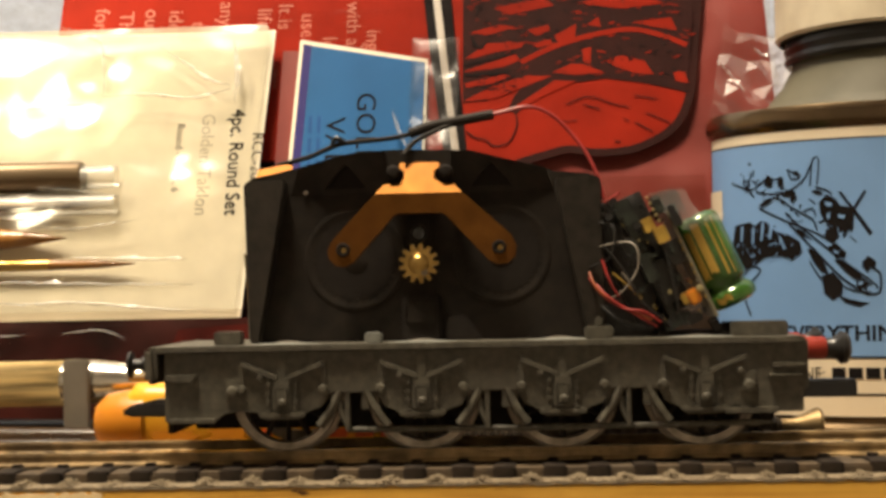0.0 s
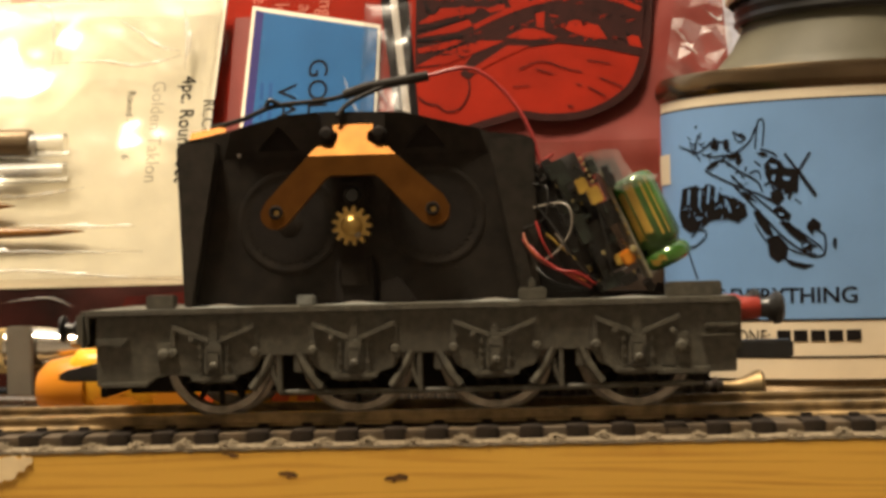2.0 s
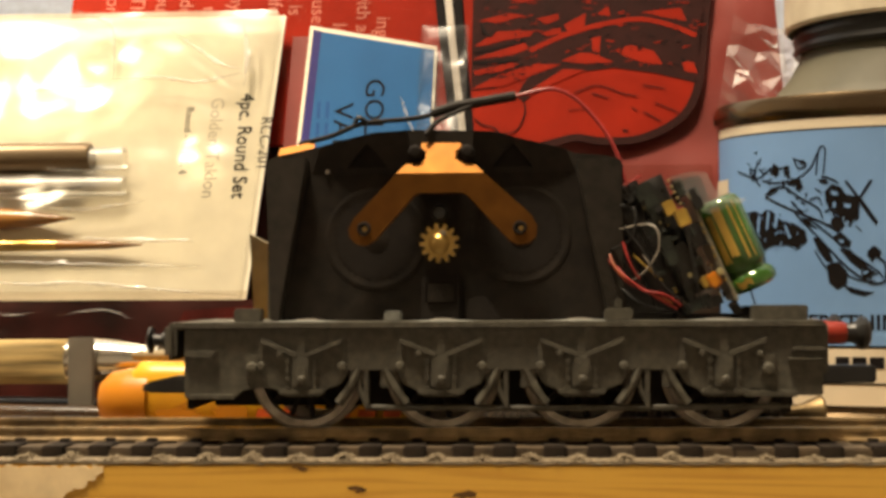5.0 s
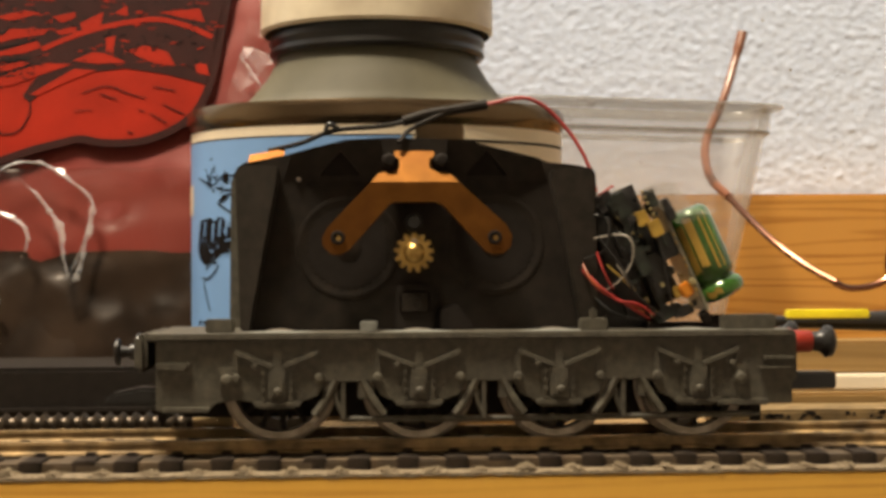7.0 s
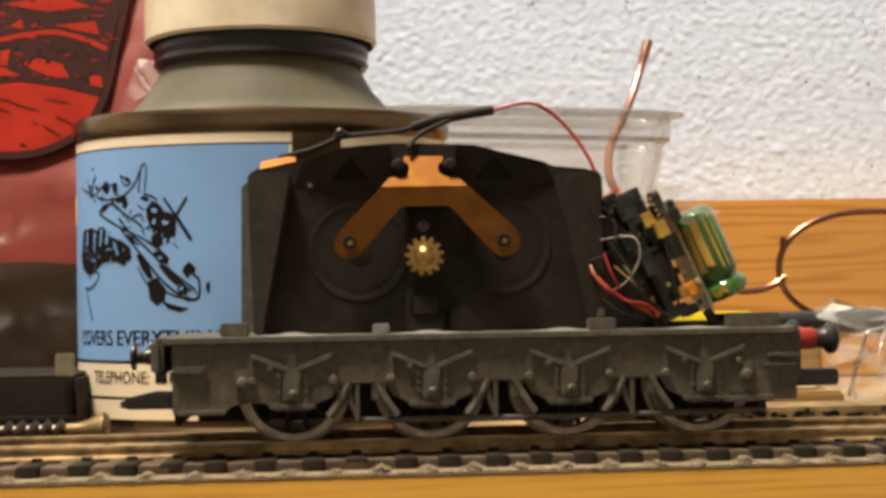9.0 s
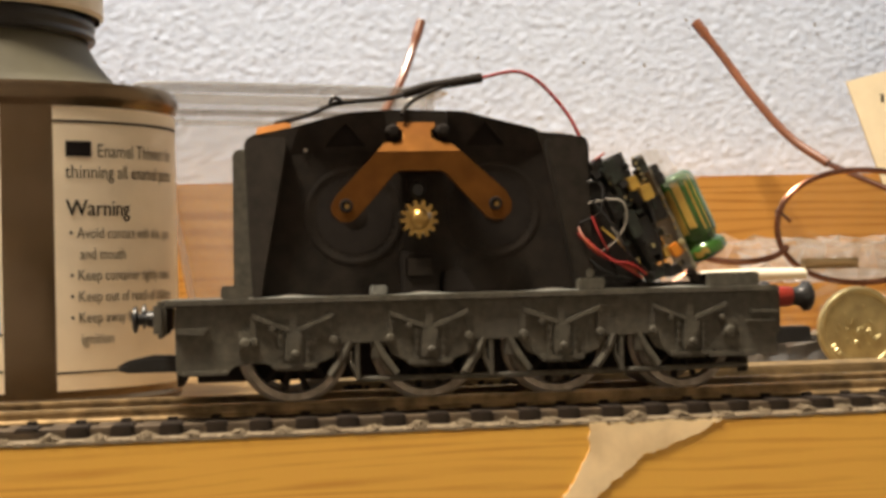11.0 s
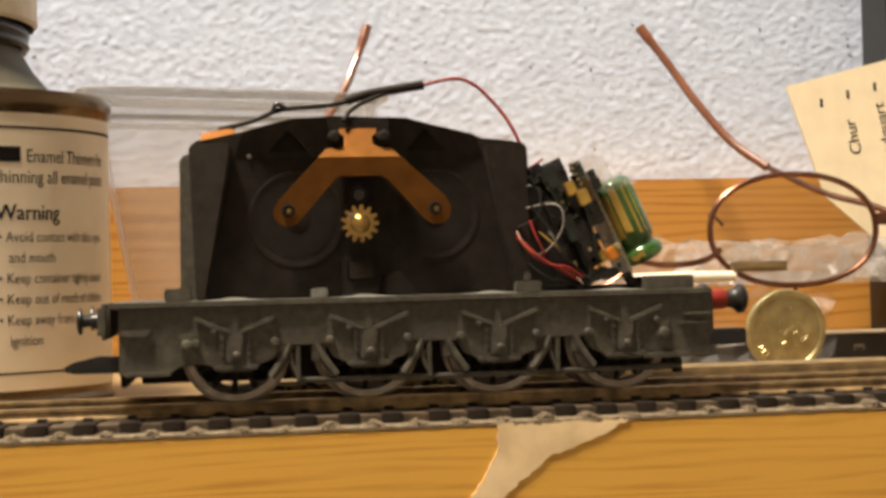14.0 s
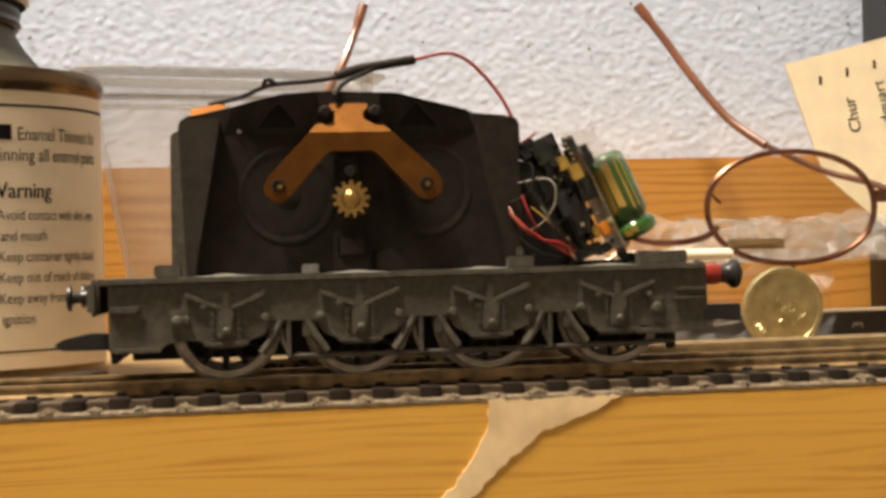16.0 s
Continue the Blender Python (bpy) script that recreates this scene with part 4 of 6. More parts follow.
        m = rnd.choice((GLOSS_BLACK, CIRCUIT, GLOSS_BLACK, CIRCUIT, DEEP_BLACK, GOLD_PARTS_AND_GLINTS, SILVER))
        if m in (GOLD_PARTS_AND_GLINTS, SILVER):
            w, h = 0.4 * w, 0.4 * h
        part("component", box(-w / 2, w / 2, 0, 2.4, -h / 2, h / 2, 0.12), m, deco, at=mm(x, -4.4 + rnd.uniform(-1.0, 1.0), v, rnd.uniform(-12, 12), -24 + rnd.uniform(-14, 14), rnd.uniform(-15, 15)))
    for k in range(5):
        part("solder_dot", lathe([(0, -0.3), (0.22, -0.25), (0.3, 0.1)], 8, "y"), SILVER, deco, at=mm(-3.4 + 0.45 * k, -5.6, 10.2 - 0.9 * k))
    for k in range(9):
        part("solder_dot", lathe([(0, -0.3), (0.16, -0.25), (0.22, 0.1)], 8, "y"), GOLD_PARTS_AND_GLINTS if k % 3 else FLUX, deco, at=mm(2.2 + 0.55 * k + rnd.uniform(-0.3, 0.3) - 1.2, -5.0, 4.6 - 1.25 * k))
    for mat, pts in ((WHITE_WIRE, [(-12.4, -2, 2.5), (-7.0, -5.0, 3.4), (-5.2, -6.2, 2.2), (-5.2, -6.2, -0.9), (-7.2, -5.8, -4.0), (-9.4, -4, -5.6)]),
                     (WHITE_WIRE, [(-7.6, -5.8, -1.4), (-6.6, -6.1, -2.8), (-5.8, -5.9, -4.6)]),
                     (RED_WIRE, [(-11.0, -4.5, -4.4), (-7.6, -6.0, -7.0), (-4.4, -6.1, -7.6), (-1.6, -5.4, -9.4)]),
                     (RED_WIRE, [(-12.8, -3, -2.0), (-10.0, -5.0, -5.6), (-6.0, -5.2, -7.4), (-2.6, -4.0, -8.4)]),
                     (ORANGE_WIRE, [(-13, -2, 0.2), (-11.4, -5.0, -4.0), (-7.4, -5.4, -7.0), (-3.0, -4.6, -9.0)]),
                     (RED_WIRE, [(-12.6, 0, 8.6), (-9.8, -1.6, 9.8), (-7.4, -2.0, 11.4)]),
                     (GLOSS_BLACK, [(-13, -1, -4), (-8.6, -4.0, -8.6), (-4.0, -4.0, -10.2)]),
                     (RED_WIRE, [(-11.6, -4.2, -3.2), (-9.6, -5.6, -5.4), (-5.4, -6.0, -8.2), (-2.2, -5.0, -10.0)]),
                     (RED_WIRE, [(-10.6, -4.8, 0.6), (-9.6, -5.8, -2.6), (-8.2, -5.6, -5.2)]),
                     (GLOSS_BLACK, [(-10.4, -5.2, 3.0), (-7.0, -6.0, -1.6), (-4.6, -6.0, -6.0), (-0.6, -5.2, -9.6)]),
                     (GLOSS_BLACK, [(-1.0, -5.8, 3.0), (0.2, -6.2, -2.0), (1.2, -6.0, -7.6), (2.2, -5, -10.0)]),
                     (GOLD_PARTS_AND_GLINTS, [(-9.0, -4.6, -1.4), (-6.4, -5.6, -3.8), (-4.6, -5.2, -5.6)]),
                     (GLOSS_BLACK, [(-12.8, -1.5, 6.6), (-8.8, -4.2, 6.0), (-9.2, -4.8, 1.2), (-12.6, -3, -0.6)])):
        part("wire", tube(pts, 0.2 if mat is not WHITE_WIRE else 0.15, 8, 7), mat, deco)
    sl = slab(11.0, 19.0, 8.6, 1.0, 0.9, 22, 30, 4)
    part("clear_sleeve", sl, FILM, deco, "crumpled clear plastic sleeve", at=mm(-1.2, 0.4, -9.6, 0, -24, 0))
    part("shrink_wrap", slab(9.5, 20.0, 4.0, 1.2, 0.8, 14, 20, 6), GLOSS_BLACK, deco, "black wrapping round the boards", at=mm(-4.6, 1.5, -10.4, 0, -24, 0))
    part("tape_pad", box(-2, 10, -3, 3, -11.9, -10.8, 0.3), DEEP_BLACK, deco)
    # black tape over the wires beside the motor
    part("wire_loom", prism([(68.5, 20), (69.0, 36.4), (71.8, 34.2), (75.4, 27.0), (78, 19.6), (80.5, 16.2), (69, 16.2)], 10, 17, 1.2), GLOSS_BLACK, t, "bundled black wires")

    # ---- loose motor wire in black sleeve with a red tail ----
    part("sleeved_wire", tube([(16.5, 11, 45.4), (22, 10, 46.6), (27, 10.5, 48.6), (34, 11, 49.3), (37.6, 11.5, 49.9), (41, 12, 51.2), (45.2, 12.5, 52.0)], 0.42, 8, 6), MOTOR_BLACK, t, "thin black wire")
    part("heat_shrink", tube([(38.4, 11.6, 50.2), (42, 12, 51.4), (46.4, 12.4, 52.2), (52.2, 13, 53.2)], 0.85, 10, 5), MOTOR_BLACK, t, "black heat-shrink sleeve")
    part("sleeved_wire", tube([(47, 12.4, 52.2), (43, 11.2, 50.6), (39.4, 9.4, 48.6), (37.6, 8.2, 46.4)], 0.4, 8, 6), MOTOR_BLACK, t, "thin black wire to the brush spring")
    part("wire_twig", tube([(25.6, 10.4, 48.0), (26.4, 10.2, 49.6), (28, 10.4, 48.8)], 0.4, 8, 4), GLOSS_BLACK, t)
    part("red_wire", tube([(51.8, 13, 53.1), (57.8, 13.2, 54.3), (61.4, 13.4, 53.2), (64.6, 13.2, 50.2), (67.2, 12.5, 46.6), (69.0, 11.6, 42.6), (70.0, 11.0, 38.6)], 0.32, 8, 6), RED_WIRE, t, "thin red wire")
    return t, wheels, pin


TENDER, WHEELS, PINION = tender()

# ---- leaning packets behind the track ----


def lean(x, y, z, slope):
    """A frame whose z runs up a leaning card: slope is the lean back per height."""
    return mm(x, y, z, -math.degrees(math.atan(slope)), 0, 0)


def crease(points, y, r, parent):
    """A sharp fold in clear film: a low ridge of uneven width, with thin flaps that run out from it. Its white haze
    paints the highlight.
    """
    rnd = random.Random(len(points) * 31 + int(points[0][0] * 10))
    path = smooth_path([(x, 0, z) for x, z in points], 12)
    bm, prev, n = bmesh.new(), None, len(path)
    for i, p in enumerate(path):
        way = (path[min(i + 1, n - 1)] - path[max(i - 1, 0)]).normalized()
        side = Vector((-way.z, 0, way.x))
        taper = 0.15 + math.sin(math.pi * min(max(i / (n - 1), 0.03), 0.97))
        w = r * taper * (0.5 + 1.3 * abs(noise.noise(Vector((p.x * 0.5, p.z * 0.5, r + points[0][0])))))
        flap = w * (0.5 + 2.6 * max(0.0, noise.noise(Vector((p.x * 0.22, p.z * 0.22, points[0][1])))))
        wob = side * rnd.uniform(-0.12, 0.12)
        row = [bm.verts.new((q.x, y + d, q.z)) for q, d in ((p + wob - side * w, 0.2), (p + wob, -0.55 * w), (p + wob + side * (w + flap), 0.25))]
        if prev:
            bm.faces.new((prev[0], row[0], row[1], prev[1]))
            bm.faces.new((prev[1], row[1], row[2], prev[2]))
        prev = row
    return part("film_crease", bm, CREASE_GLINT, parent, "fold in clear film, whitened as a highlight")


def brush_packet():
    t = thing("brush_packet", lean(0, 74, 18, 0.45), "clear packet of paint brushes with a cream printed card", "paint brush packet")
    part("card", slab(110, 74, 0.8, 0, 0.0, 4, 4, 2, 0.05), PACK_WHITE, t, "cream card", at=mm(-112.5, 0, 0, 0, 0, 0))
    part("card_foot", slab(46, 100, 0.8, 0, 0.2, 10, 20, 1), PACK_WHITE, t, at=mm(-60, 3, -24))
    y = -0.46
    for k in (0.0, 0.18):
        lettering("4pc. Round Set", 4.4, (-7.6 + k, y - 0.2 * k, 52.6), INK, t, True, stretch=1.0)
    lettering("RCC-201", 3.6, (-2.4, y, 46.4), INK, t, True)
    lettering("Golden Taklon", 4.3, (-14.2, y, 51.6), GREY_INK, t, True)
    lettering("Round - 1, 3, 5, 6", 2.5, (-19.8, y, 49.2), INK, t, True)
    # blunt brush in a clear guard, a pointed one and a slim one
    pewter = material("brown_pewter", (0.15, 0.105, 0.06), 0.4, 0.5, grain=200, spread=0.25, stretch=(0.1, 1, 1))
    part("brush_ferrule", lathe([(0, -39), (2.9, -39), (3.3, -39.6), (3.3, -112), (0, -112)], 20, "x", (0, -3.4, 34.6)), pewter, t, "broad dull brush ferrule")
    part("brush_guard", lathe([(2.3, -31.5), (2.5, -31.5), (2.6, -50), (2.4, -50)], 20, "x", (0, -3.4, 34.2)), DULL_FILM, t, "clear plastic guard of a brush")
    part("brush_head", lathe([(0, -40.5), (0.5, -43), (1.7, -50), (2.6, -60), (2.7, -112), (0, -112)], 18, "x", (0, -3.0, 19.6)), AMBER, t, "dark amber brush head")
    part("brush_guard", lathe([(1.9, -31), (2.1, -31), (2.3, -60), (2.1, -60)], 18, "x", (0, -3.2, 27.4)), DULL_FILM, t, "clear plastic guard of a brush")
    part("brush_head", lathe([(0, -40), (0.6, -42), (1.2, -56), (1.3, -112), (0, -112)], 18, "x", (0, -3.0, 27.4)), pewter, t)
    part("brush", lathe([(0, -25), (0.3, -26.5), (0.95, -33), (1.15, -43), (1.2, -44)], 14, "x", (0, -2.9, 13.2)), AMBER, t, "slim brush with an amber tip")
    part("ferrule", lathe([(1.05, -43.6), (1.2, -44), (1.3, -62), (1.25, -112), (0, -112)], 14, "x", (0, -2.9, 13.2)), BRASS, t, "slim gold ferrule")
    part("clear_wrap", slab(108, 73, 5.0, 0.8, 1.4, 60, 50, 9, 0.05, 20), PACK_FILM, t, "shiny crinkled clear wrap", at=mm(-111.8, -1.0, 0.4))
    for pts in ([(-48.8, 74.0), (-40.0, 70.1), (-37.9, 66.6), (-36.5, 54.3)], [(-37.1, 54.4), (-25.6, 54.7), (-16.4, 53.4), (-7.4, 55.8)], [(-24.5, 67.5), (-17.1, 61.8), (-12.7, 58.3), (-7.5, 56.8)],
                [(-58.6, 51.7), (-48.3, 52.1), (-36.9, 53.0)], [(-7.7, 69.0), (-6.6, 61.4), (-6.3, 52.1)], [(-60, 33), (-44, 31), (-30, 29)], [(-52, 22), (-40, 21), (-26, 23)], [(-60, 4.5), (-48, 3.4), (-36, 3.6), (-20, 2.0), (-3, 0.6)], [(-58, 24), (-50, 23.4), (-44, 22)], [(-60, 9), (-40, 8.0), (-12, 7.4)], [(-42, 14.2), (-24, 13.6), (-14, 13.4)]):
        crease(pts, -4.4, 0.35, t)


brush_packet()


def value_pack():
    t = thing("value_pack", lean(0, 80, 18, 0.40), "blue and red brush value pack in clear wrap", "brush pack")
    part("red_header", slab(92, 52, 0.8, 0, 0.3, 20, 12), RED_CARD, t, "red printed header card", at=mm(-52, 2.2, 40))
    part("backing", slab(48, 92, 0.8, 0, 0.3, 14, 20), MAROON, t, at=mm(-6, 3.4, -22))
    part("edge_strip", slab(6, 70, 0.6, 0, 0.2, 4, 16, 0, 0.02), DULL_RED, t, "dusky red card edge", at=mm(1.2, 0.8, -2))
    part("white_border", prism([(6.6, 70.8), (36.6, 64.6), (34.8, 2), (3.4, 2)], 0.2, 0.7), PACK_WHITE, t)
    part("blue_panel", prism([(8.6, 69.0), (36.0, 63.4), (34.2, 2), (5.0, 2)], -0.25, 0.15), BLUE_CARD, t, "bright blue panel")
    part("navy_edge", prism([(7.4, 69.4), (9.4, 68.9), (6.2, 2), (4.2, 2)], -0.3, -0.05), NAVY, t)
    y = -0.31
    lettering("GOLDEN TAKLON", 6.4, (20.4, y, 56.0), INK, t, True, stretch=1.12)
    lettering("VALUE PACK", 6.4, (13.4, y, 49.6), INK, t, True, stretch=1.12)
    for k in range(2):
        bars = bmesh.new()
        for j in range(8):
            z = 50 - 5.6 * j
            box(9.4 + 2.0 * k, 10.2 + 2.0 * k, -0.31, -0.2, z - 4.4 + (j * 7 % 3) * 0.5, z, 0, bars)
        part("small_print", bars, DEEP_BLUE, t, "small unreadable blue print")
    for text, x, z in (("The", -37.6, 81), ("out", -31.4, 81.6), ("ideal", -25.6, 81), ("the", -20.0, 77.6), ("life.", -4.2, 80.8), ("It is", 0.8, 82), ("long", 11.6, 72.4), ("with a", 17.2, 82), ("ing", 22.0, 74.0),
                       ("for", -43.6, 82), ("any", -13.4, 83), ("use", 6.4, 79)):
        lettering(text, 5.0, (x, 1.7, z), PINK_PRINT, t, True, name="pale_print")
    part("clear_wrap", slab(32, 78, 4.0, 0.6, 0.4, 40, 50, 14), FILM, t, "shiny clear wrap", at=mm(1, -0.4, -1))
    part("wrap_fold", slab(11, 70, 1.0, 1.0, 1.6, 26, 60, 19, 0.03, 9), HAZY_FILM, t, "crinkled hazy fold of the wrap", at=mm(31, -1.4, -1))
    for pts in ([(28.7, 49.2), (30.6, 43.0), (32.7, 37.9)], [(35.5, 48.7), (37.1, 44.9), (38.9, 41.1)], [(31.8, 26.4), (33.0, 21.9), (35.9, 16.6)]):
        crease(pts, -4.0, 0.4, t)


value_pack()


def picture_bag():
    t = thing("picture_bag", lean(0, 82, 18, 0.40), "clear bag with a red picture card and dark contents", "bag")
    part("dark_packing", slab(64, 52, 12, 2, 1.5, 30, 24, 6), DARK_FILM, t, "dark contents showing at the bottom of the bag", at=mm(38, 7.5, -38))
    part("header_film", slab(76, 100, 6, 2, 1.0, 40, 40, 3), DULL_RED, t, "dusky red film of the bag", at=mm(40, 5, 10))
    stripe = prism([(36.2, 96), (38.1, 96), (41.0, 66), (44.2, 36), (47.4, 10), (49.2, -6), (48.6, -10), (46.6, -9), (47.6, -4), (45.8, 10), (42.4, 36), (39.1, 66)], -1.4, -0.9, 0.1)
    part("white_stripe", stripe, material("greyish_white_print", (0.50, 0.46, 0.41), 0.6, grain=120, spread=0.06, gleam=0.1), t, "white border stripe")
    part("black_stripe", prism([(34.0, 96), (36.3, 96), (39.2, 66), (42.5, 36), (45.9, 10), (47.7, -4), (46.0, -6), (44.2, 10), (40.6, 36), (37.0, 66)], -1.4, -0.85), INK, t)
    part("black_stripe", prism([(38.0, 96), (41.2, 96), (43.0, 66), (45.8, 36), (48.8, 10), (50.6, -6), (49.1, -6), (47.3, 10), (44.1, 36), (40.9, 66)], -1.4, -0.87), INK, t)
    def Q(u, v):
        return (44.67 + 1.292 * u + 0.044 * v, 44.46 - 0.046 * u + 1.497 * v)

    rim = [Q(*p) for p in ((18.5, -2.8), (23, -3.3), (29, -2.8), (34, -0.8), (37.5, 2), (39.5, 6), (40.5, 11), (41, 16), (42, 24), (42.6, 34))]
    edge = [(41.0, 96), (44.6, 52), (46.2, 31.5), (51, 34.2), (58, 37), (64, 38.8)] + rim
    part("picture_card", prism(edge, -1.6, -1.2, 0.05), RED_CARD, t, "bright red card with a black line drawing")
    y = -1.72
    ink, red = bmesh.new(), bmesh.new()
    stroke([(46.0, 31.2), (51, 33.8), (58, 36.6), (64, 38.4)] + rim, 1.9, y, ink)
    # dark landscape over the hill, with its light fields, road and bridge openings left red
    prism([Q(*p) for p in ((-0.8, 34), (-0.4, 12), (-0.2, 5), (4, 5.4), (9, 9), (12, 10.2), (9, 6.4), (7.8, 4), (9.2, 3), (12.5, 6.2), (18, 8.4), (25, 9.4), (32, 8.6), (39.4, 7), (41, 18), (42, 33))], y, y + 0.08, 0, ink)

    def patch(pts, bm=red, d=0.06):
        bm.faces.new([bm.verts.new((Q(*p)[0], y - d, Q(*p)[1])) for p in pts])

    for pts in ([(0, 12.8), (4, 15.6), (10.8, 15.8), (10, 14.8), (5.5, 14), (2, 13)], [(0, 10.6), (9, 13.6), (10, 12.6), (7, 11.4), (0, 10.4)], [(0, 8.4), (7, 10), (8.4, 9.6), (5, 8.4), (0.4, 7.6)],
                [(-0.2, 5.2), (5, 8), (11, 9.8), (15.6, 9.8), (10, 7.6), (5.6, 5.8)], [(9, 4.4), (16, 9), (20, 8.9), (14, 6.2), (10.4, 4.2)], [(15.6, 10.4), (19, 12), (21, 11.9), (25, 10.4), (20, 10)], [(25, 12.6), (28, 13.5), (32, 12.5), (33.6, 10.1), (30, 10.4), (26.6, 11.6)],
                [(37, 10.5), (39, 10.6), (39.6, 8.6), (37.4, 9)], [(21, 14.6), (22.6, 15), (22.4, 12), (21.2, 12.2)], [(16, 17), (20, 19.2), (19.6, 16), (17, 15.2)], [(11, 18), (15, 19), (15.2, 18), (13, 17)],
                [(30, 19.5), (37, 20.4), (38, 18), (34, 18.6)], [(12, 15.4), (15.4, 16.6), (15.6, 15.4), (13, 14.8)], [(1, 17.6), (6, 19), (9, 18.6), (4, 17)], [(22, 19), (24, 20.6), (24.4, 18.6)], [(5, 22), (14, 24), (16, 22.6), (8, 20.8)], [(20, 23), (30, 25), (36, 23), (28, 22)]):
        patch(pts)
    stroke([Q(*p) for p in ((10, 12.2), (15, 14.6), (20, 16.4), (25, 17.6), (30, 18.2), (35, 17.2), (39.6, 15.4))], 1.3, y - 0.07, red)
    rnd = random.Random(3)
    for k in range(120):
        u, v = rnd.uniform(0, 40), rnd.uniform(9.5, 26)
        stroke([Q(u, v), Q(u + rnd.uniform(0.4, 1.8), v + rnd.uniform(-0.2, 0.5))], rnd.uniform(0.15, 0.4), y - 0.065 - 0.0002 * k, red, 2)
    part("red_underprint", red, RED_CARD, t)
    fine = bmesh.new()
    for k in range(150):
        u, v = rnd.uniform(0, 39), rnd.uniform(7, 26)
        if v < 9.5 and u > 9:
            u = rnd.uniform(0, 9)
        q = rnd.choice((0.2, 0.35, 1.4, -0.3, 2.2))
        ln = rnd.uniform(0.4, 1.5)
        stroke([Q(u, v), Q(u + ln * math.cos(q), v + ln * math.sin(q))], rnd.uniform(0.12, 0.36), y - 0.12 - 0.0002 * k, fine, 2)
    for pts, w in (([(0, 11.6), (5, 12.8), (9, 14)], 0.5), ([(1, 17), (2.6, 14.6), (4, 16)], 0.5), ([(0, 9.8), (4, 10), (8, 10.6)], 0.6), ([(0.6, 0), (2, -1), (4, -1.4), (5.4, -2.4), (8, -1.8), (9.4, 1), (9.2, 3.2)], 0.35),
                   ([(18, 4.8), (22, 6.2), (26, 5), (29, 4.4)], 0.3), ([(30, 6.4), (34, 5.8)], 0.3), ([(32, 3.4), (36, 1.8)], 0.3), ([(30, 1.8), (33, 0.2)], 0.3), ([(21, 4.8), (24, 4)], 0.3), ([(17, 1.8), (20, 2)], 0.25), ([(26.4, -1.4), (27.4, -1.6)], 0.4), ([(28, 2.4), (29, 2)], 0.3)):
        stroke([Q(*p) for p in pts], w, y - 0.14, fine)
    part("fine_line", fine, INK, t)
    part("line_drawing", ink, material("dark_maroon_print", (0.024, 0.005, 0.004), 0.7, grain=150, bump=0, gleam=0.1), t, "black line drawing of an arched bridge in a landscape")
    part("clear_film", slab(76, 70, 5, 0.6, 0.5, 40, 50, 21), FILM, t, "shiny clear film", at=mm(40, -1.0, 29))
    part("crumpled_film", slab(52, 46, 0.8, 1.6, 2.2, 90, 90, 25, 0, 17), BAG_FOOT, t, "shiny crumpled foot of the bag", at=mm(46, -2.0, -14))
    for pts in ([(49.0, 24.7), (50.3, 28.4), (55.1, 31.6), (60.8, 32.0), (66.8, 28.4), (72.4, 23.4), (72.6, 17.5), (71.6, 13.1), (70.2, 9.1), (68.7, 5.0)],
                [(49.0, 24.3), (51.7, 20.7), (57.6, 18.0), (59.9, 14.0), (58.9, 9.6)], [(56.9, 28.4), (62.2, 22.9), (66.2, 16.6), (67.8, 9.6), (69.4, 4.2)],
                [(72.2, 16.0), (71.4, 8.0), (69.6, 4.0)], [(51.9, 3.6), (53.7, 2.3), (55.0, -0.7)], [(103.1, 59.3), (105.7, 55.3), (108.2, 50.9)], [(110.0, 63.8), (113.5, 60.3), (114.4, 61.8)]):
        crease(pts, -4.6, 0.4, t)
    ruck, rnd = bmesh.new(), random.Random(33)
    knots = [[ruck.verts.new((3.0 * i + (rnd.uniform(-1.1, 1.1) if 0 < i < 6 else 0), rnd.uniform(-1.6, 1.6), 3.4 * j + rnd.uniform(-1.2, 1.2))) for i in range(7)] for j in range(8)]
    for p, q in zip(knots, knots[1:]):
        for i in range(6):
            if (i + len(ruck.faces)) % 3:
                ruck.faces.new((p[i], p[i + 1], q[i + 1])), ruck.faces.new((p[i], q[i + 1], q[i]))
            else:
                ruck.faces.new((p[i], p[i + 1], q[i])), ruck.faces.new((p[i + 1], q[i + 1], q[i]))
    corner = part("film_corner", ruck, clear_material("facetted_film", (0.95, 0.86, 0.83), shine=0.1, gloss=0.4, bump=0.15, scale=120, relief=0.002, edge=0.16, haze=0.035), t, "crumpled corner of the bag", at=mm(100, -2.4, 46, 0, 12, 0))
    corner.data.polygons.foreach_set("use_smooth", [False] * len(corner.data.polygons))


picture_bag()


# black case under the carton and bag
case = thing("black_case", mm(0, 0, BOARD_Z), "flat matt black plastic case", "case")
part("case_body", box(24, 100.2, 46, 86, 0, 12.8, 0.8), DEEP_BLACK, case)
part("case_lip", box(24, 100.6, 44.8, 87, 4.4, 5.4, 0.3), DEEP_BLACK, case)
solid("white_clip", box(97.0, 100.4, 43.2, 44.6, 0, 4.2, 0.2), FLUX, mm(0, 0.0, 8.12), "small pale grey plastic tab on a black case", "clip")


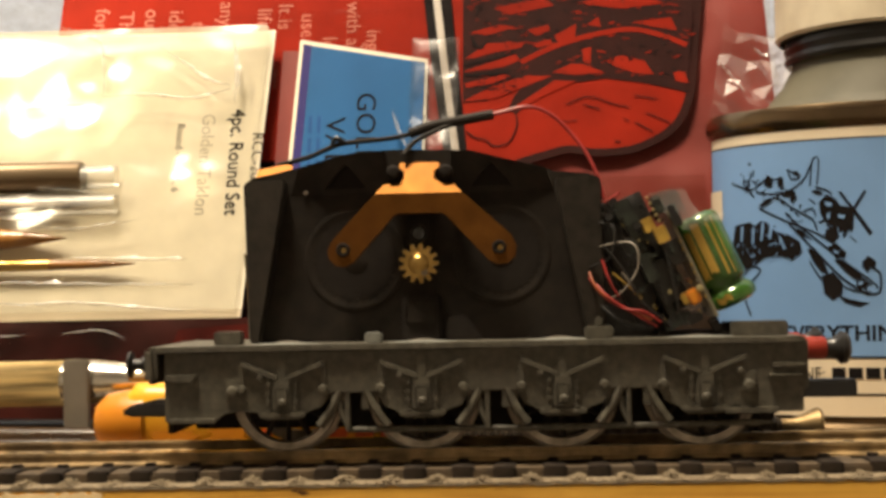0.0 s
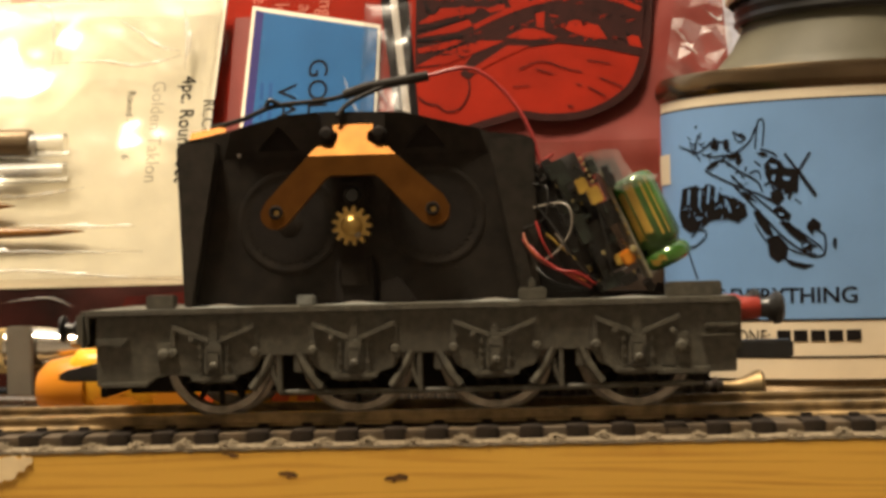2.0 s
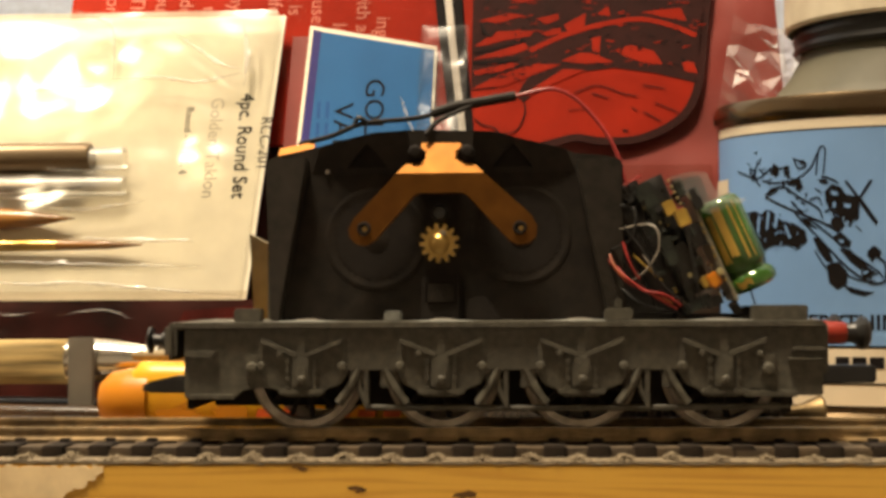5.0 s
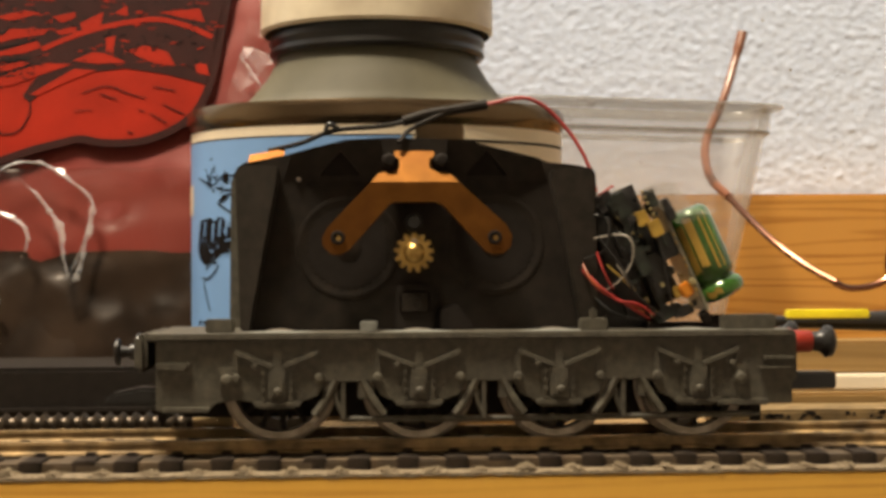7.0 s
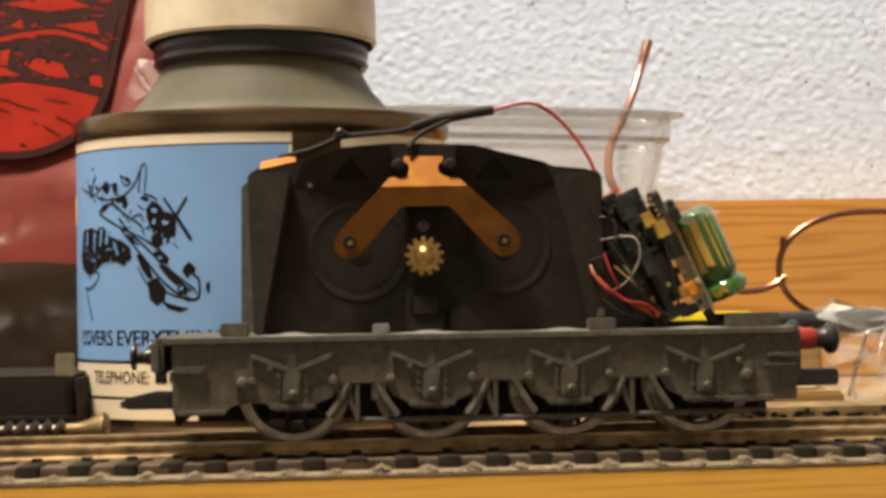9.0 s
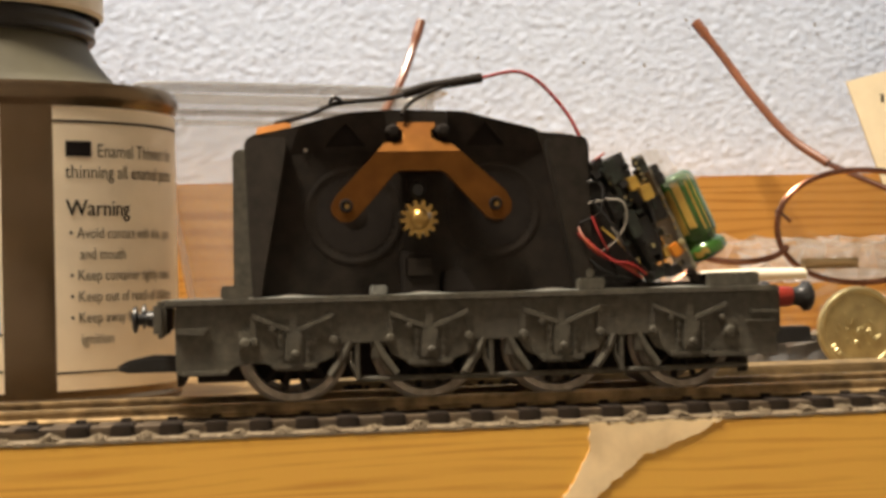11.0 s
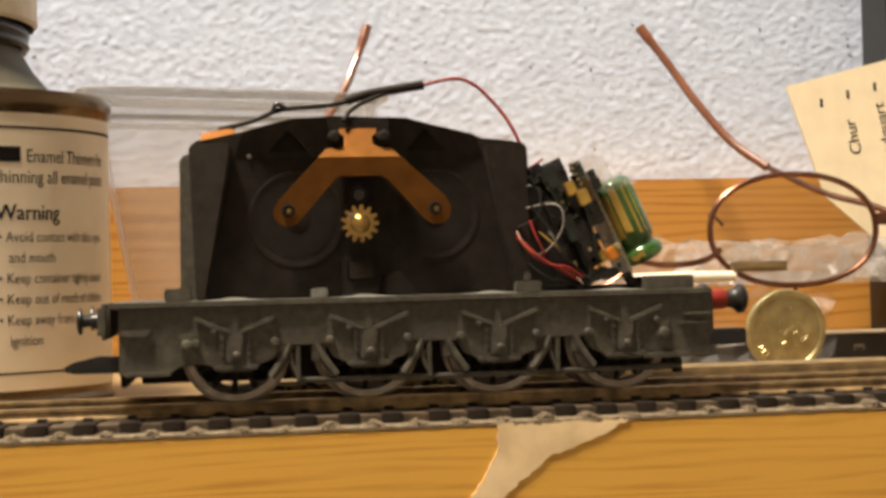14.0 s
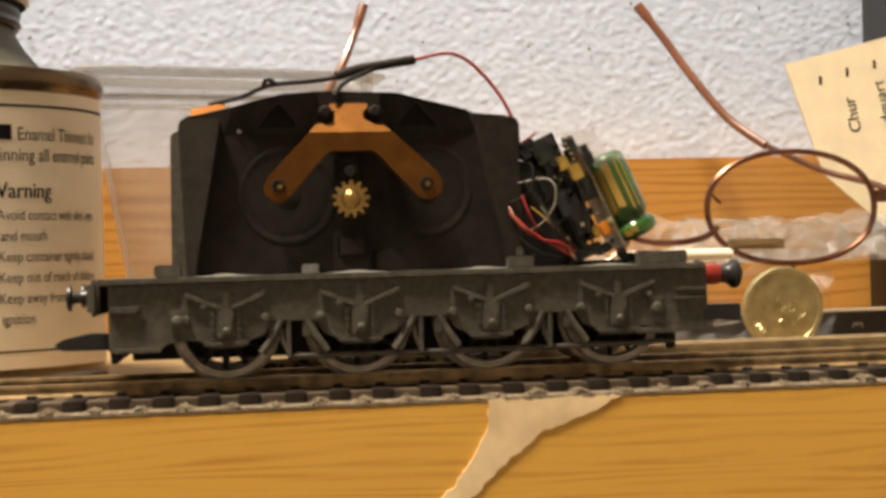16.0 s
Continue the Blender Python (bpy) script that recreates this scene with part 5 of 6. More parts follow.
def carton():
    t = thing("drawing_pin_carton", mm(12.0, 46, 9.0, 22, 0, 0), "open yellow and navy drawing pin carton", "carton")
    w, d, h = 34.5, 20.0, 19.0
    part("front_panel", prism([(-3, 0), (w - 4.6, 0), (w, h), (0.2, h)], 0, 0.5), YELLOW_CARD, t, "yellow front panel")
    part("top_panel", box(0, w + 0.3, 0.0, d, h, h + 0.5, 0.1), NAVY, t, "navy top panel")
    part("back_panel", box(0, w, d - 0.5, d, 0, h), CARTON_INSIDE, t)
    part("base_panel", box(-2.6, w - 1, 0.5, d - 0.5, 0, 0.5), CARTON_INSIDE, t)
    part("end_flap", prism([(0, 0), (-7.5, 1.0), (-7.0, h + 4), (0, h)], 4.0, 4.5), CARTON_INSIDE, t, "open grey end flap")
    side = box(w - 0.5, w, 0.5, d - 0.5, 0, h)
    for v in side.verts:
        v.co.x += 4.6 * (v.co.z / h - 1)
    part("end_panel", side, YELLOW_CARD, t)
    part("white_crease", box(0, w, -0.25, 0.3, h - 0.3, h + 0.2, 0.1), PACK_WHITE, t)
    part("white_crease", prism([(-3.2, 0), (-2.4, 0), (0.8, h), (0.0, h)], -0.2, 0.2), PACK_WHITE, t)
    for text, x, z, s in (("DRAWING", -0.2, 2.4, 8.0), ("DRAWING", 0.2, 2.5, 8.0), ("DRAWING", 0.6, 2.4, 8.0)):
        lettering(text, s, (x, -0.12 - 0.01 * x, z), INK, t, stretch=0.66)
    rings = bmesh.new()
    for r in (3.8, 2.6):
        stroke([(18 + r * 1.25 * math.cos(a), 12.4 + r * 0.8 * math.sin(a)) for a in [k * math.pi / 10 for k in range(21)]], 0.7, -0.1, rings, 2)
    part("faded_ring", rings, TUBE_ORANGE, t, "faded round print")
    bars = bmesh.new()
    rnd = random.Random(8)
    for row, y0 in ((0, 4.0), (1, 9.2)):
        x = 3.0 + 2 * row
        while x < 31:
            wd = rnd.uniform(1.4, 3.0)
            box(x, x + 0.62 * wd, y0 - rnd.choice((0, 0, 0.7)), y0 + rnd.uniform(2.6, 4.0), h + 0.5, h + 0.56, 0, bars)
            x += 0.62 * wd + rnd.choice((0.25, 0.3, 0.3, 1.3))
    part("pale_print", bars, PACK_WHITE, t, "unreadable white print")


carton()
solid("pen_barrel", lathe([(0, -18), (0.8, -17.4), (1.0, -16), (1.0, 40), (0.6, 42), (0, 42)], 20, "x"), CARTON_INSIDE, mm(0, 42.4, 9.2), "brownish grey pen lying under a carton", "pen")


def glue_tube():
    t = thing("glue_tube", mm(13.5, 38, BOARD_Z), "yellow and orange glue tube with worn red print", "glue tube")
    bm = bmesh.new()
    rings = []
    for i in range(25):
        u = i / 24
        x = -33 + 62 * u
        hgt = 13.2 * (1 - 0.1 * u) if u > 0.08 else 13.2 * (0.55 + 5.6 * u)
        dep = 9.0
        ring = []
        for k in range(20):
            a = 2 * math.pi * k / 20
            c, s = math.cos(a), math.sin(a)
            ring.append(bm.verts.new((x, dep / 2 * (abs(c) ** 0.7) * (1 if c > 0 else -1), hgt / 2 + hgt / 2 * (abs(s) ** 0.7) * (1 if s > 0 else -1))))
        rings.append(ring)
    for a, b in zip(rings, rings[1:]):
        for k in range(20):
            bm.faces.new((a[k], a[(k + 1) % 20], b[(k + 1) % 20], b[k]))
    bm.faces.new(rings[0]), bm.faces.new(rings[-1])
    part("tube_body", bm, TUBE_YELLOW, t)
    part("orange_end", lathe([(0.0, -36), (3.4, -35.4), (5.2, -33.5), (5.9, -30), (5.9, -26)], 24, "x", (0, 0, 5.9)), TUBE_ORANGE, t, "orange rounded end")
    bars = bmesh.new()
    for k in range(6):
        x = -6.5 + 4.6 * k
        prism([(x, 0.6), (x + 0.9, 4.6), (x + 4.2, 4.6), (x + 3.4, 0.6)], -4.62, -4.45, 0.1, bars)
    part("worn_red_blocks", bars, TUBE_RED, t, "worn red print blocks")
    rnd = random.Random(15)
    for k in range(12):
        worn = blot(rnd.uniform(-22, 27), rnd.uniform(1.6, 4.4), rnd.uniform(1.4, 3.6), rnd.uniform(0.5, 1.3), -4.56 - 0.004 * k, rough=0.6, seed=k, turn=rnd.uniform(-0.3, 0.3))
        part("worn_patch", worn, TUBE_ORANGE, t)


glue_tube()


def flat_brush():
    t = thing("flat_brush", mm(0, 50, BOARD_Z), "wide flat paint brush with pale bristles and steel ferrule", "paint brush")
    part("bristles", slab(70, 8.4, 5, 1, 0.3, 30, 10, 5), BRISTLE, t, "pale bristle head", at=mm(-101, 0, 8.2))
    part("ferrule", lathe([(4.4, -32), (4.5, -30), (4.1, -24), (2.9, -17), (2.7, -14.5), (2.4, -14.4)], 32, "x", (0, 0, 12.6)), material("polished_ferrule", (0.72, 0.68, 0.60), 0.16, 1.0, grain=200, bump=0.03), t, "polished flaring steel ferrule")
    part("handle", prism([(-15, 9.8), (-15, 15.4), (24, 14.0), (24, 10.2)], -2.4, 2.4, 1.0), GREY_PLASTIC, t)
    part("strap", box(-30.6, -25.6, -6.0, -4.9, 0, 17.2, 0.3), GREY_PLASTIC, t, "grey plastic strap")
    part("strap_foot", prism([(-33, 0), (-30.4, 3.6), (-26, 3.4), (-23.4, 0)], -7.2, -5.6, 0.3), WHITE_WIRE, t, "torn pale foot of the strap")


flat_brush()
LACQUER = material("dark_brown_lacquer", (0.045, 0.024, 0.011), 0.22, grain=60, spread=0.3, coat=0.5)
for z, m, r in ((3.1, GLOSS_BLACK, 2.6), (2.4, LACQUER, 2.4)):
    y = 55 if r > 2.5 else 44
    solid("long_brush", lathe([(0, -120), (r, -118), (r, -40), (r * 0.8, -20), (r * 0.55, 4), (0, 6)], 18, "x"), m, mm(-4, y, BOARD_Z + r), "round dark lacquered brush handle lying flat", "paint brush")
solid("long_brush", lathe([(0, -120), (1.5, -118), (1.5, -30), (1.0, -12), (0, -10)], 18, "x"), LACQUER, mm(-6, 38.5, BOARD_Z + 1.5), "slim round dark lacquered brush handle lying flat", "paint brush")
folder = thing("maroon_folder", lean(-74, 66, BOARD_Z + 0.3, 0.2), "dark maroon card folder in clear film behind brushes", "folder")
part("folder_card", slab(78, 24, 3, 0.5, 0.8, 30, 12, 7), MAROON, folder)
part("red_print", prism([(58, 15.5), (77, 17), (77, 22.6), (60, 21.4)], -2.9, -2.4), material("dark_red_print", (0.07, 0.008, 0.006), 0.7, grain=80, spread=0.3, gleam=0.1), folder, "dark red printed patch")
part("film_wrap", slab(77, 25, 5, 0.8, 1.8, 50, 24, 13, 0, 8), BAG_FOOT, folder, "crinkled clear film", at=mm(0.4, -1.4, 0.4))
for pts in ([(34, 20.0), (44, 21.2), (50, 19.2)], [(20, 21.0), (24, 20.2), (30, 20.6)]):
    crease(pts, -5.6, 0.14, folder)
solid("shelf_packet", slab(30, 70, 4, 1, 0.6, 16, 30, 8), GREY_PLASTIC, lean(-92, 100, BOARD_Z + 0.2, 0.3), "greyish wrapped packet behind the brushes", "packet")

# ---- thinner tin ----
TIN_R = 42.7


def oval_tin():
    t = thing("thinner_tin", mm(134.2, 70.5, BOARD_Z), "oval thinner tin with blue and cream label and cream cap", "tin")
    L = -BOARD_Z
    part("tin_body", lathe([(0, 0), (41.6, 0), (43.0, 0.6), (43.2, 1.6), (42.4, 2.4), (42.4, 58.0), (42.7, 58.6), (43.2, 59.2), (43.5, 60.6), (43.3, 62.0), (42.6, 62.9), (41.6, 62.9), (40.8, 62.0)], 128), TIN_METAL, t, "brownish lacquered tin body")
    shoulder = part("shoulder", lathe([(41.2, 62.2), (36.0, 63.2), (31.2, 64.8), (28.9, 66.6), (25.2, 71.2), (22.6, 75.8), (22.2, 81.5)], 96), TIN_GREY, t, "dull grey conical shoulder")
    cap = part("screw_cap", lathe([(25.6, 81.0), (26.4, 81.6), (26.2, 104), (23.6, 105.4), (0, 105.4)], 96), CAP_CREAM, t, "cream plastic screw cap with brown stains")
    part("cap_ring", lathe([(22.0, 76.4), (23.8, 76.2), (24.5, 77.0), (24.0, 78.2), (24.5, 79.4), (24.0, 81.4), (22.0, 81.6)], 72), GLOSS_BLACK, t, "black sealing ring")

    def wrap(r):
        def bend(x, z):
            a = x / TIN_R
            return (r * math.sin(a), -r * math.cos(a), z)
        return bend

    def panel(name, a0, a1, z0, z1, mat, r, label=""):
        bm = bmesh.new()
        n = 48
        prev = None
        for i in range(n + 1):
            a = radians(a0 + (a1 - a0) * i / n)
            pr = [bm.verts.new((r * math.sin(a), -r * math.cos(a), z)) for z in (z0, z1)]
            if prev:
                bm.faces.new((prev[0], pr[0], pr[1], prev[1]))
            prev = pr
        return part(name, bm, mat, t, label)

    z0, z1 = L - 0.9, L + 53.4
    panel("label_cream", -86, 9.4, z0, z1, TIN_CREAM, 42.62, "cream label border")
    panel("label_blue", -86, 8.6, L + 10.3, L + 51.2, TIN_BLUE, 42.70, "blue label panel")
    panel("label_rule", -86, 9.2, L + 9.9, L + 10.35, INK, 42.72)
    panel("label_rule", -86, 9.2, L + 3.0, L + 3.4, INK, 42.72)
    panel("label_rule", -86, 9.4, L + 51.2, L + 51.5, INK, 42.72)
    panel("label_text", 22.6, 118, z0, z1, TIN_CREAM, 42.62, "cream text label")
    panel("label_rule", 22.6, 118, L + 50.2, L + 50.7, INK, 42.72)
    panel("label_rule", 22.6, 118, L + 2.3, L + 2.7, INK, 42.72)
    b = wrap(42.78)
    for k in (0.0, 0.2):
        lettering("COVERS EVERYTHING", 4.2, (-48.5 + k, 0, L + 13.3), INK, t, bend=wrap(42.78 + 0.1 * k), stretch=1.04)
    lettering("TELEPHONE:", 3.4, (-40.2, 0, L + 6.0), INK, t, bend=b, stretch=0.95)
    # stands in for a separate pale scrap beside the tin
    panel("label_tab", -89, -72, L + 37, L + 43, TIN_CREAM, 42.80, "cream tab at the tin's left edge")
    for k in range(5):
        part("number_bar", stroke([(-20.6 + 3.25 * k, L + 7.2), (-17.9 + 3.25 * k, L + 7.2)], 2.1, 0, bmesh.new(), 3, bend=b), INK, t)
    # text label
    ox = 23.5 / 57.2958 * TIN_R - 1.2
    bars = bmesh.new()
    stroke([(ox + 3.0, L + 45.2), (ox + 5.6, L + 45.2), (ox + 8.6, L + 45.2)], 3.0, 0, bars, 3, bend=b)
    part("maker_mark", bars, INK, t, "plain dark bar")
    lettering("Enamel Thinners for", 3.7, (ox + 9.8, 0, L + 43.7), INK, t, bend=b, stretch=0.95)
    lettering("thinning all enamel paints", 3.7, (ox + 2.8, 0, L + 39.6), INK, t, bend=b, stretch=0.95)
    for k in (0.0, 0.16):
        lettering("Warning", 4.4, (ox + 2.8 + k, 0, L + 32.4), INK, t, bend=wrap(42.78 + 0.1 * k), stretch=1.0)
    for row, text in enumerate(("\u2022 Avoid contact with skin, eyes", "   and mouth", "\u2022 Keep container tightly closed", "\u2022 Keep out of reach of children", "\u2022 Keep away from sources of", "   ignition")):
        lettering(text, 2.9, (ox + 3.4, 0, L + 28.1 - 4.05 * row), INK, t, bend=b, stretch=0.9)

    # the black drawing of a flying machine: wings and tail above, engines, a long nose with wheels
    ink = bmesh.new()

    def P(u, v):
        return (TIN_R * math.asin((-36.4 + 0.94 * u) / TIN_R), L + 19.8 + 1.065 * v)

    def fill(pts, bm=ink, r=42.80):
        pts = [P(*p) for p in pts]
        flat = bmesh.new()
        flat.faces.new([flat.verts.new((x, 0, z)) for x, z in pts])
        x = min(p[0] for p in pts) + 1.5
        while x < max(p[0] for p in pts):
            bmesh.ops.bisect_plane(flat, geom=flat.verts[:] + flat.edges[:] + flat.faces[:], plane_co=(x, 0, 0), plane_no=(1, 0, 0))
            x += 1.5
        bend = wrap(r)
        made = {v: bm.verts.new(bend(v.co.x, v.co.z)) for v in flat.verts}
        for f in flat.faces:
            bm.faces.new([made[v] for v in f.verts])
        flat.free()

    def line(pts, w=0.4):
        stroke([P(*p) for p in pts], w, 0, ink, 3, bend=wrap(42.84))

    # engines and wheels
    fill([(-2.5, 10), (-1.5, 15), (1.8, 15.5), (3, 14.8), (4, 15.4), (4.4, 11.5), (2, 7.2), (0, 6.8), (-1.8, 8)])
    fill([(4, 15.6), (5.4, 15.4), (7.5, 13.5), (9.8, 13), (12.2, 11.6), (12.6, 9.6), (10.6, 8.2), (8.6, 9), (5, 8.8), (2.6, 7.4), (3.4, 11)])
    fill([(16, 18.4), (17.4, 19.8), (19.2, 19), (20, 17.8), (22, 17.4), (22.6, 15.8), (21.4, 14.2), (19, 13.8), (17, 15), (16.2, 16.6)])
    fill([(19.8, 15), (22.6, 16), (22.4, 13.4), (19.6, 13)])
    fill([(13.6, 10.2), (15, 10.4), (16.8, 7.8), (17.6, 5.6), (16.2, 6), (14.6, 8)])
    fill([(17.4, 10.4), (19, 11.2), (21, 9.4), (20.6, 8.4), (18.8, 8.8)])
    fill([(18.6, 8.2), (20.4, 8.2), (23.4, 5.8), (24.2, 4.6), (22.4, 4.6), (20.6, 6)])
    fill([(16.2, 5.4), (18.4, 6), (20.2, 4), (20, 2), (18.2, 1), (16.6, 2.2)])
    fill([(19, 2), (21.4, 1.2), (23.6, 0.7), (25.2, 0.5), (23.2, -0.2), (20.6, 0.5)])
    fill([(17.2, 13.6), (19.2, 14.2), (19.8, 12.2), (18.4, 11), (17, 12)])
    for k, (u, v, rx, rz, tn) in enumerate(((25.2, 7.4, 1.35, 1.3, 0), (23.8, 3.8, 1.0, 1.1, 0.4), (6.2, 22.6, 1.1, 0.95, 0.3), (8.6, 22.4, 0.8, 1.0, 0), (10.2, 20.4, 1.5, 0.8, 0.2), (11.2, 19.6, 0.7, 0.9, 0),
                                           (11.8, 23.8, 0.8, 0.4, -0.3), (5.4, 18.8, 1.9, 0.45, 0.3), (15.8, 20.2, 1.2, 0.35, -0.3), (12.6, 13.2, 1.5, 0.4, -0.7), (10.2, 16.2, 1.2, 0.3, -0.7), (29, 4.2, 0.4, 1.1, 0))):
        blot(*P(u, v), rx, rz, 0, ink, 0.3, k, bend=wrap(42.84 + 0.01 * (k % 4)), turn=tn)
    # wings, tail and body outlines
    for pts, w in (([(-2, 23), (2.5, 21.4), (5, 22.8), (9, 23)], 0.3), ([(9, 20), (13, 22.4), (14.6, 25.2)], 0.3), ([(14.4, 21.4), (15, 26), (16.2, 26), (15.8, 21.6)], 0.3), ([(15.4, 21.2), (17.4, 20.6), (18.6, 19.8)], 0.35),
                   ([(10, 24.6), (12.6, 23.4), (11, 22.8), (10, 24.6)], 0.3), ([(4, 18), (9, 15.6), (15, 13.2), (18, 11.6)], 0.35), ([(5, 19.2), (8, 19.6), (11, 17.6), (14.6, 15.6), (15.6, 13.6)], 0.35), ([(10, 15), (15, 10), (20, 5), (24.6, 2)], 0.4),
                   ([(10.6, 15.6), (17, 10.6), (22, 6), (25.6, 3.6)], 0.35), ([(24.6, 2), (27, 2.4), (27.2, 5.4), (26.2, 6.4)], 0.4), ([(14, 8), (16, 5), (18.4, 3)], 0.3), ([(13, 17), (14.8, 17.4), (15.4, 16)], 0.3),
                   ([(1.2, 21), (2.6, 24.6)], 0.45), ([(0.8, 22.6), (3, 20)], 0.4), ([(0.4, 6), (2, 7.4), (4, 6.6), (1.4, 4.4), (-1, 4.4)], 0.35), ([(-0.4, 3.6), (1.6, -1.6)], 0.55), ([(22, 6.8), (26, 4), (26.6, 3)], 0.3),
                   ([(3.4, 21), (6, 20.4), (9, 20.6)], 0.3), ([(20, 3.6), (22.6, 2.6), (25.4, 2.4)], 0.3)):
        line(pts, w)
    # propeller
    for u, v, tip in ((20, 20.2, 0.5), (24.8, 20.2, 0.5), (20.6, 12.2, 0.6), (25.7, 12.6, 0.75)):
        line([(22.5, 17), (u, v)], tip)
    blot(*P(22.4, 16.8), 0.6, 0.5, 0, ink, 0.2, 3, bend=wrap(42.86))
    part("line_drawing", ink, INK, t, "black line drawing of a flying machine on wheels")
    # blue gaps left in the dark engines
    pale = bmesh.new()
    rnd = random.Random(7)
    spots = bmesh.new()
    for pts in ([(4.6, 15.2), (5.1, 15.2), (4.6, 12), (4.2, 12)], [(6.2, 14.6), (6.9, 14.4), (6.4, 12.2), (6, 12.2)], [(17.2, 18.6), (18.6, 18.2), (18.4, 17.6), (17.4, 17.8)], [(19.6, 16.2), (21, 16), (20.8, 15.4), (19.8, 15.5)], [(18.6, 9.9), (19.6, 9.6), (19.4, 9.2), (18.7, 9.4)],
                [(23, 4), (24, 4.4), (23.9, 3.9), (23.2, 3.6)], [(2.6, 14.6), (3, 14.5), (2.7, 11.4), (2.3, 11.6)], [(0, 14.8), (0.5, 14.7), (0.2, 12), (-0.2, 12.2)], [(8, 12.8), (8.4, 12.7), (9.4, 10.4), (9, 10.2)], [(17.6, 16.4), (18.2, 16.6), (18, 15.4), (17.5, 15.6)]):
        fill(pts, pale, 42.93)
    for k in range(26):
        u, v = rnd.uniform(-1.5, 11.5), rnd.uniform(8.2, 14.6)
        q, ln = rnd.choice((0.4, -0.7, 1.4)), rnd.uniform(0.4, 1.2)
        stroke([P(u, v), P(u + ln * math.cos(q), v + ln * math.sin(q))], rnd.uniform(0.12, 0.3), 0, pale, 2, bend=wrap(42.93))
    for k in range(44):
        u = rnd.uniform(0, 22)
        v = 24 - 0.55 * u + rnd.gauss(0, 1.8)
        q, ln = rnd.choice((0.4, -0.7, -0.6, 1.4)), rnd.uniform(0.4, 1.7)
        stroke([P(u, v), P(u + ln * math.cos(q), v + ln * math.sin(q))], rnd.uniform(0.15, 0.4), 0, spots, 2, bend=wrap(42.82))
    part("fine_line", spots, INK, t)
    part("pale_underprint", pale, TIN_BLUE, t)
    # the can is oval: pressed narrower in depth, with a round neck and cap
    for ob in t.children:
        for v in ob.data.vertices:
            x, y, z = v.co / MM
            r = math.hypot(x, y)
            if r < 1e-6:
                v.co.z = (z - 0.055 * (z - 28.7) if z > 70 else z) * MM
                continue
            q = abs(x) / r
            k = min(max((r - 24) / 17, 0), 1) if z > 62 else 1.0
            ex = x * (1 - 0.11 * q ** 3)
            ey = math.copysign(0.597 * r * max(0.0, 1 - (ex / (0.89 * r)) ** 2) ** 0.5, y)
            v.co = Vector((0.905 * x + k * (ex - 0.905 * x), 0.905 * y + k * (ey - 0.905 * y), z - 0.055 * (z - 28.7) * (1 - k))) * MM
        ob.data.update()


oval_tin()

# ---- wood screw, cup, spectacles and the clutter beyond ----


def wood_screw():
    t = thing("wood_screw", mm(0, 31.6, -0.7), "brass-coloured wood screw lying beside the rail", "screw")
    prof = [(0, 108.8), (2.6, 108.6), (3.1, 108.0), (3.0, 107.4), (1.9, 105.2), (1.35, 103.5), (1.3, 101.5)]
    x = 101.5
    while x > 64:
        prof += [(1.2, x - 0.2), (2.05, x - 1.1), (1.2, x - 2.0)]
        x -= 2.25
    prof += [(0, 60)]
    part("screw_thread", lathe([p for p in prof if p[1] < 101.6], 20, "x"), material("dark_steel_thread", (0.10, 0.08, 0.06), 0.4, 0.8, grain=300), t, "dark threaded shank")
    part("screw_head", lathe([p for p in prof if p[1] > 101], 20, "x"), material("dull_brass_plate", (0.20, 0.14, 0.07), 0.5, 0.9, grain=300, dirt=(0.12, 0.10, 0.08), dirt_amount=0.6), t, "dull brass countersunk head")


wood_screw()
for x0 in (30, 66):
    solid("wood_screw", lathe([(0, x0), (2.4, x0 + 0.2)] + [p for k in range(16) for p in ((1.2, x0 + 2 + 1.6 * k), (1.8, x0 + 2.8 + 1.6 * k), (1.2, x0 + 3.6 + 1.6 * k))] + [(0, x0 + 30)], 14, "x"),
          material("dark_steel", (0.10, 0.08, 0.06), 0.45, 0.8, grain=300), mm(0, 36.5 + 0.02 * x0, BOARD_Z + 2.4), "dark steel screw lying on the board", "screw", "loose screws")


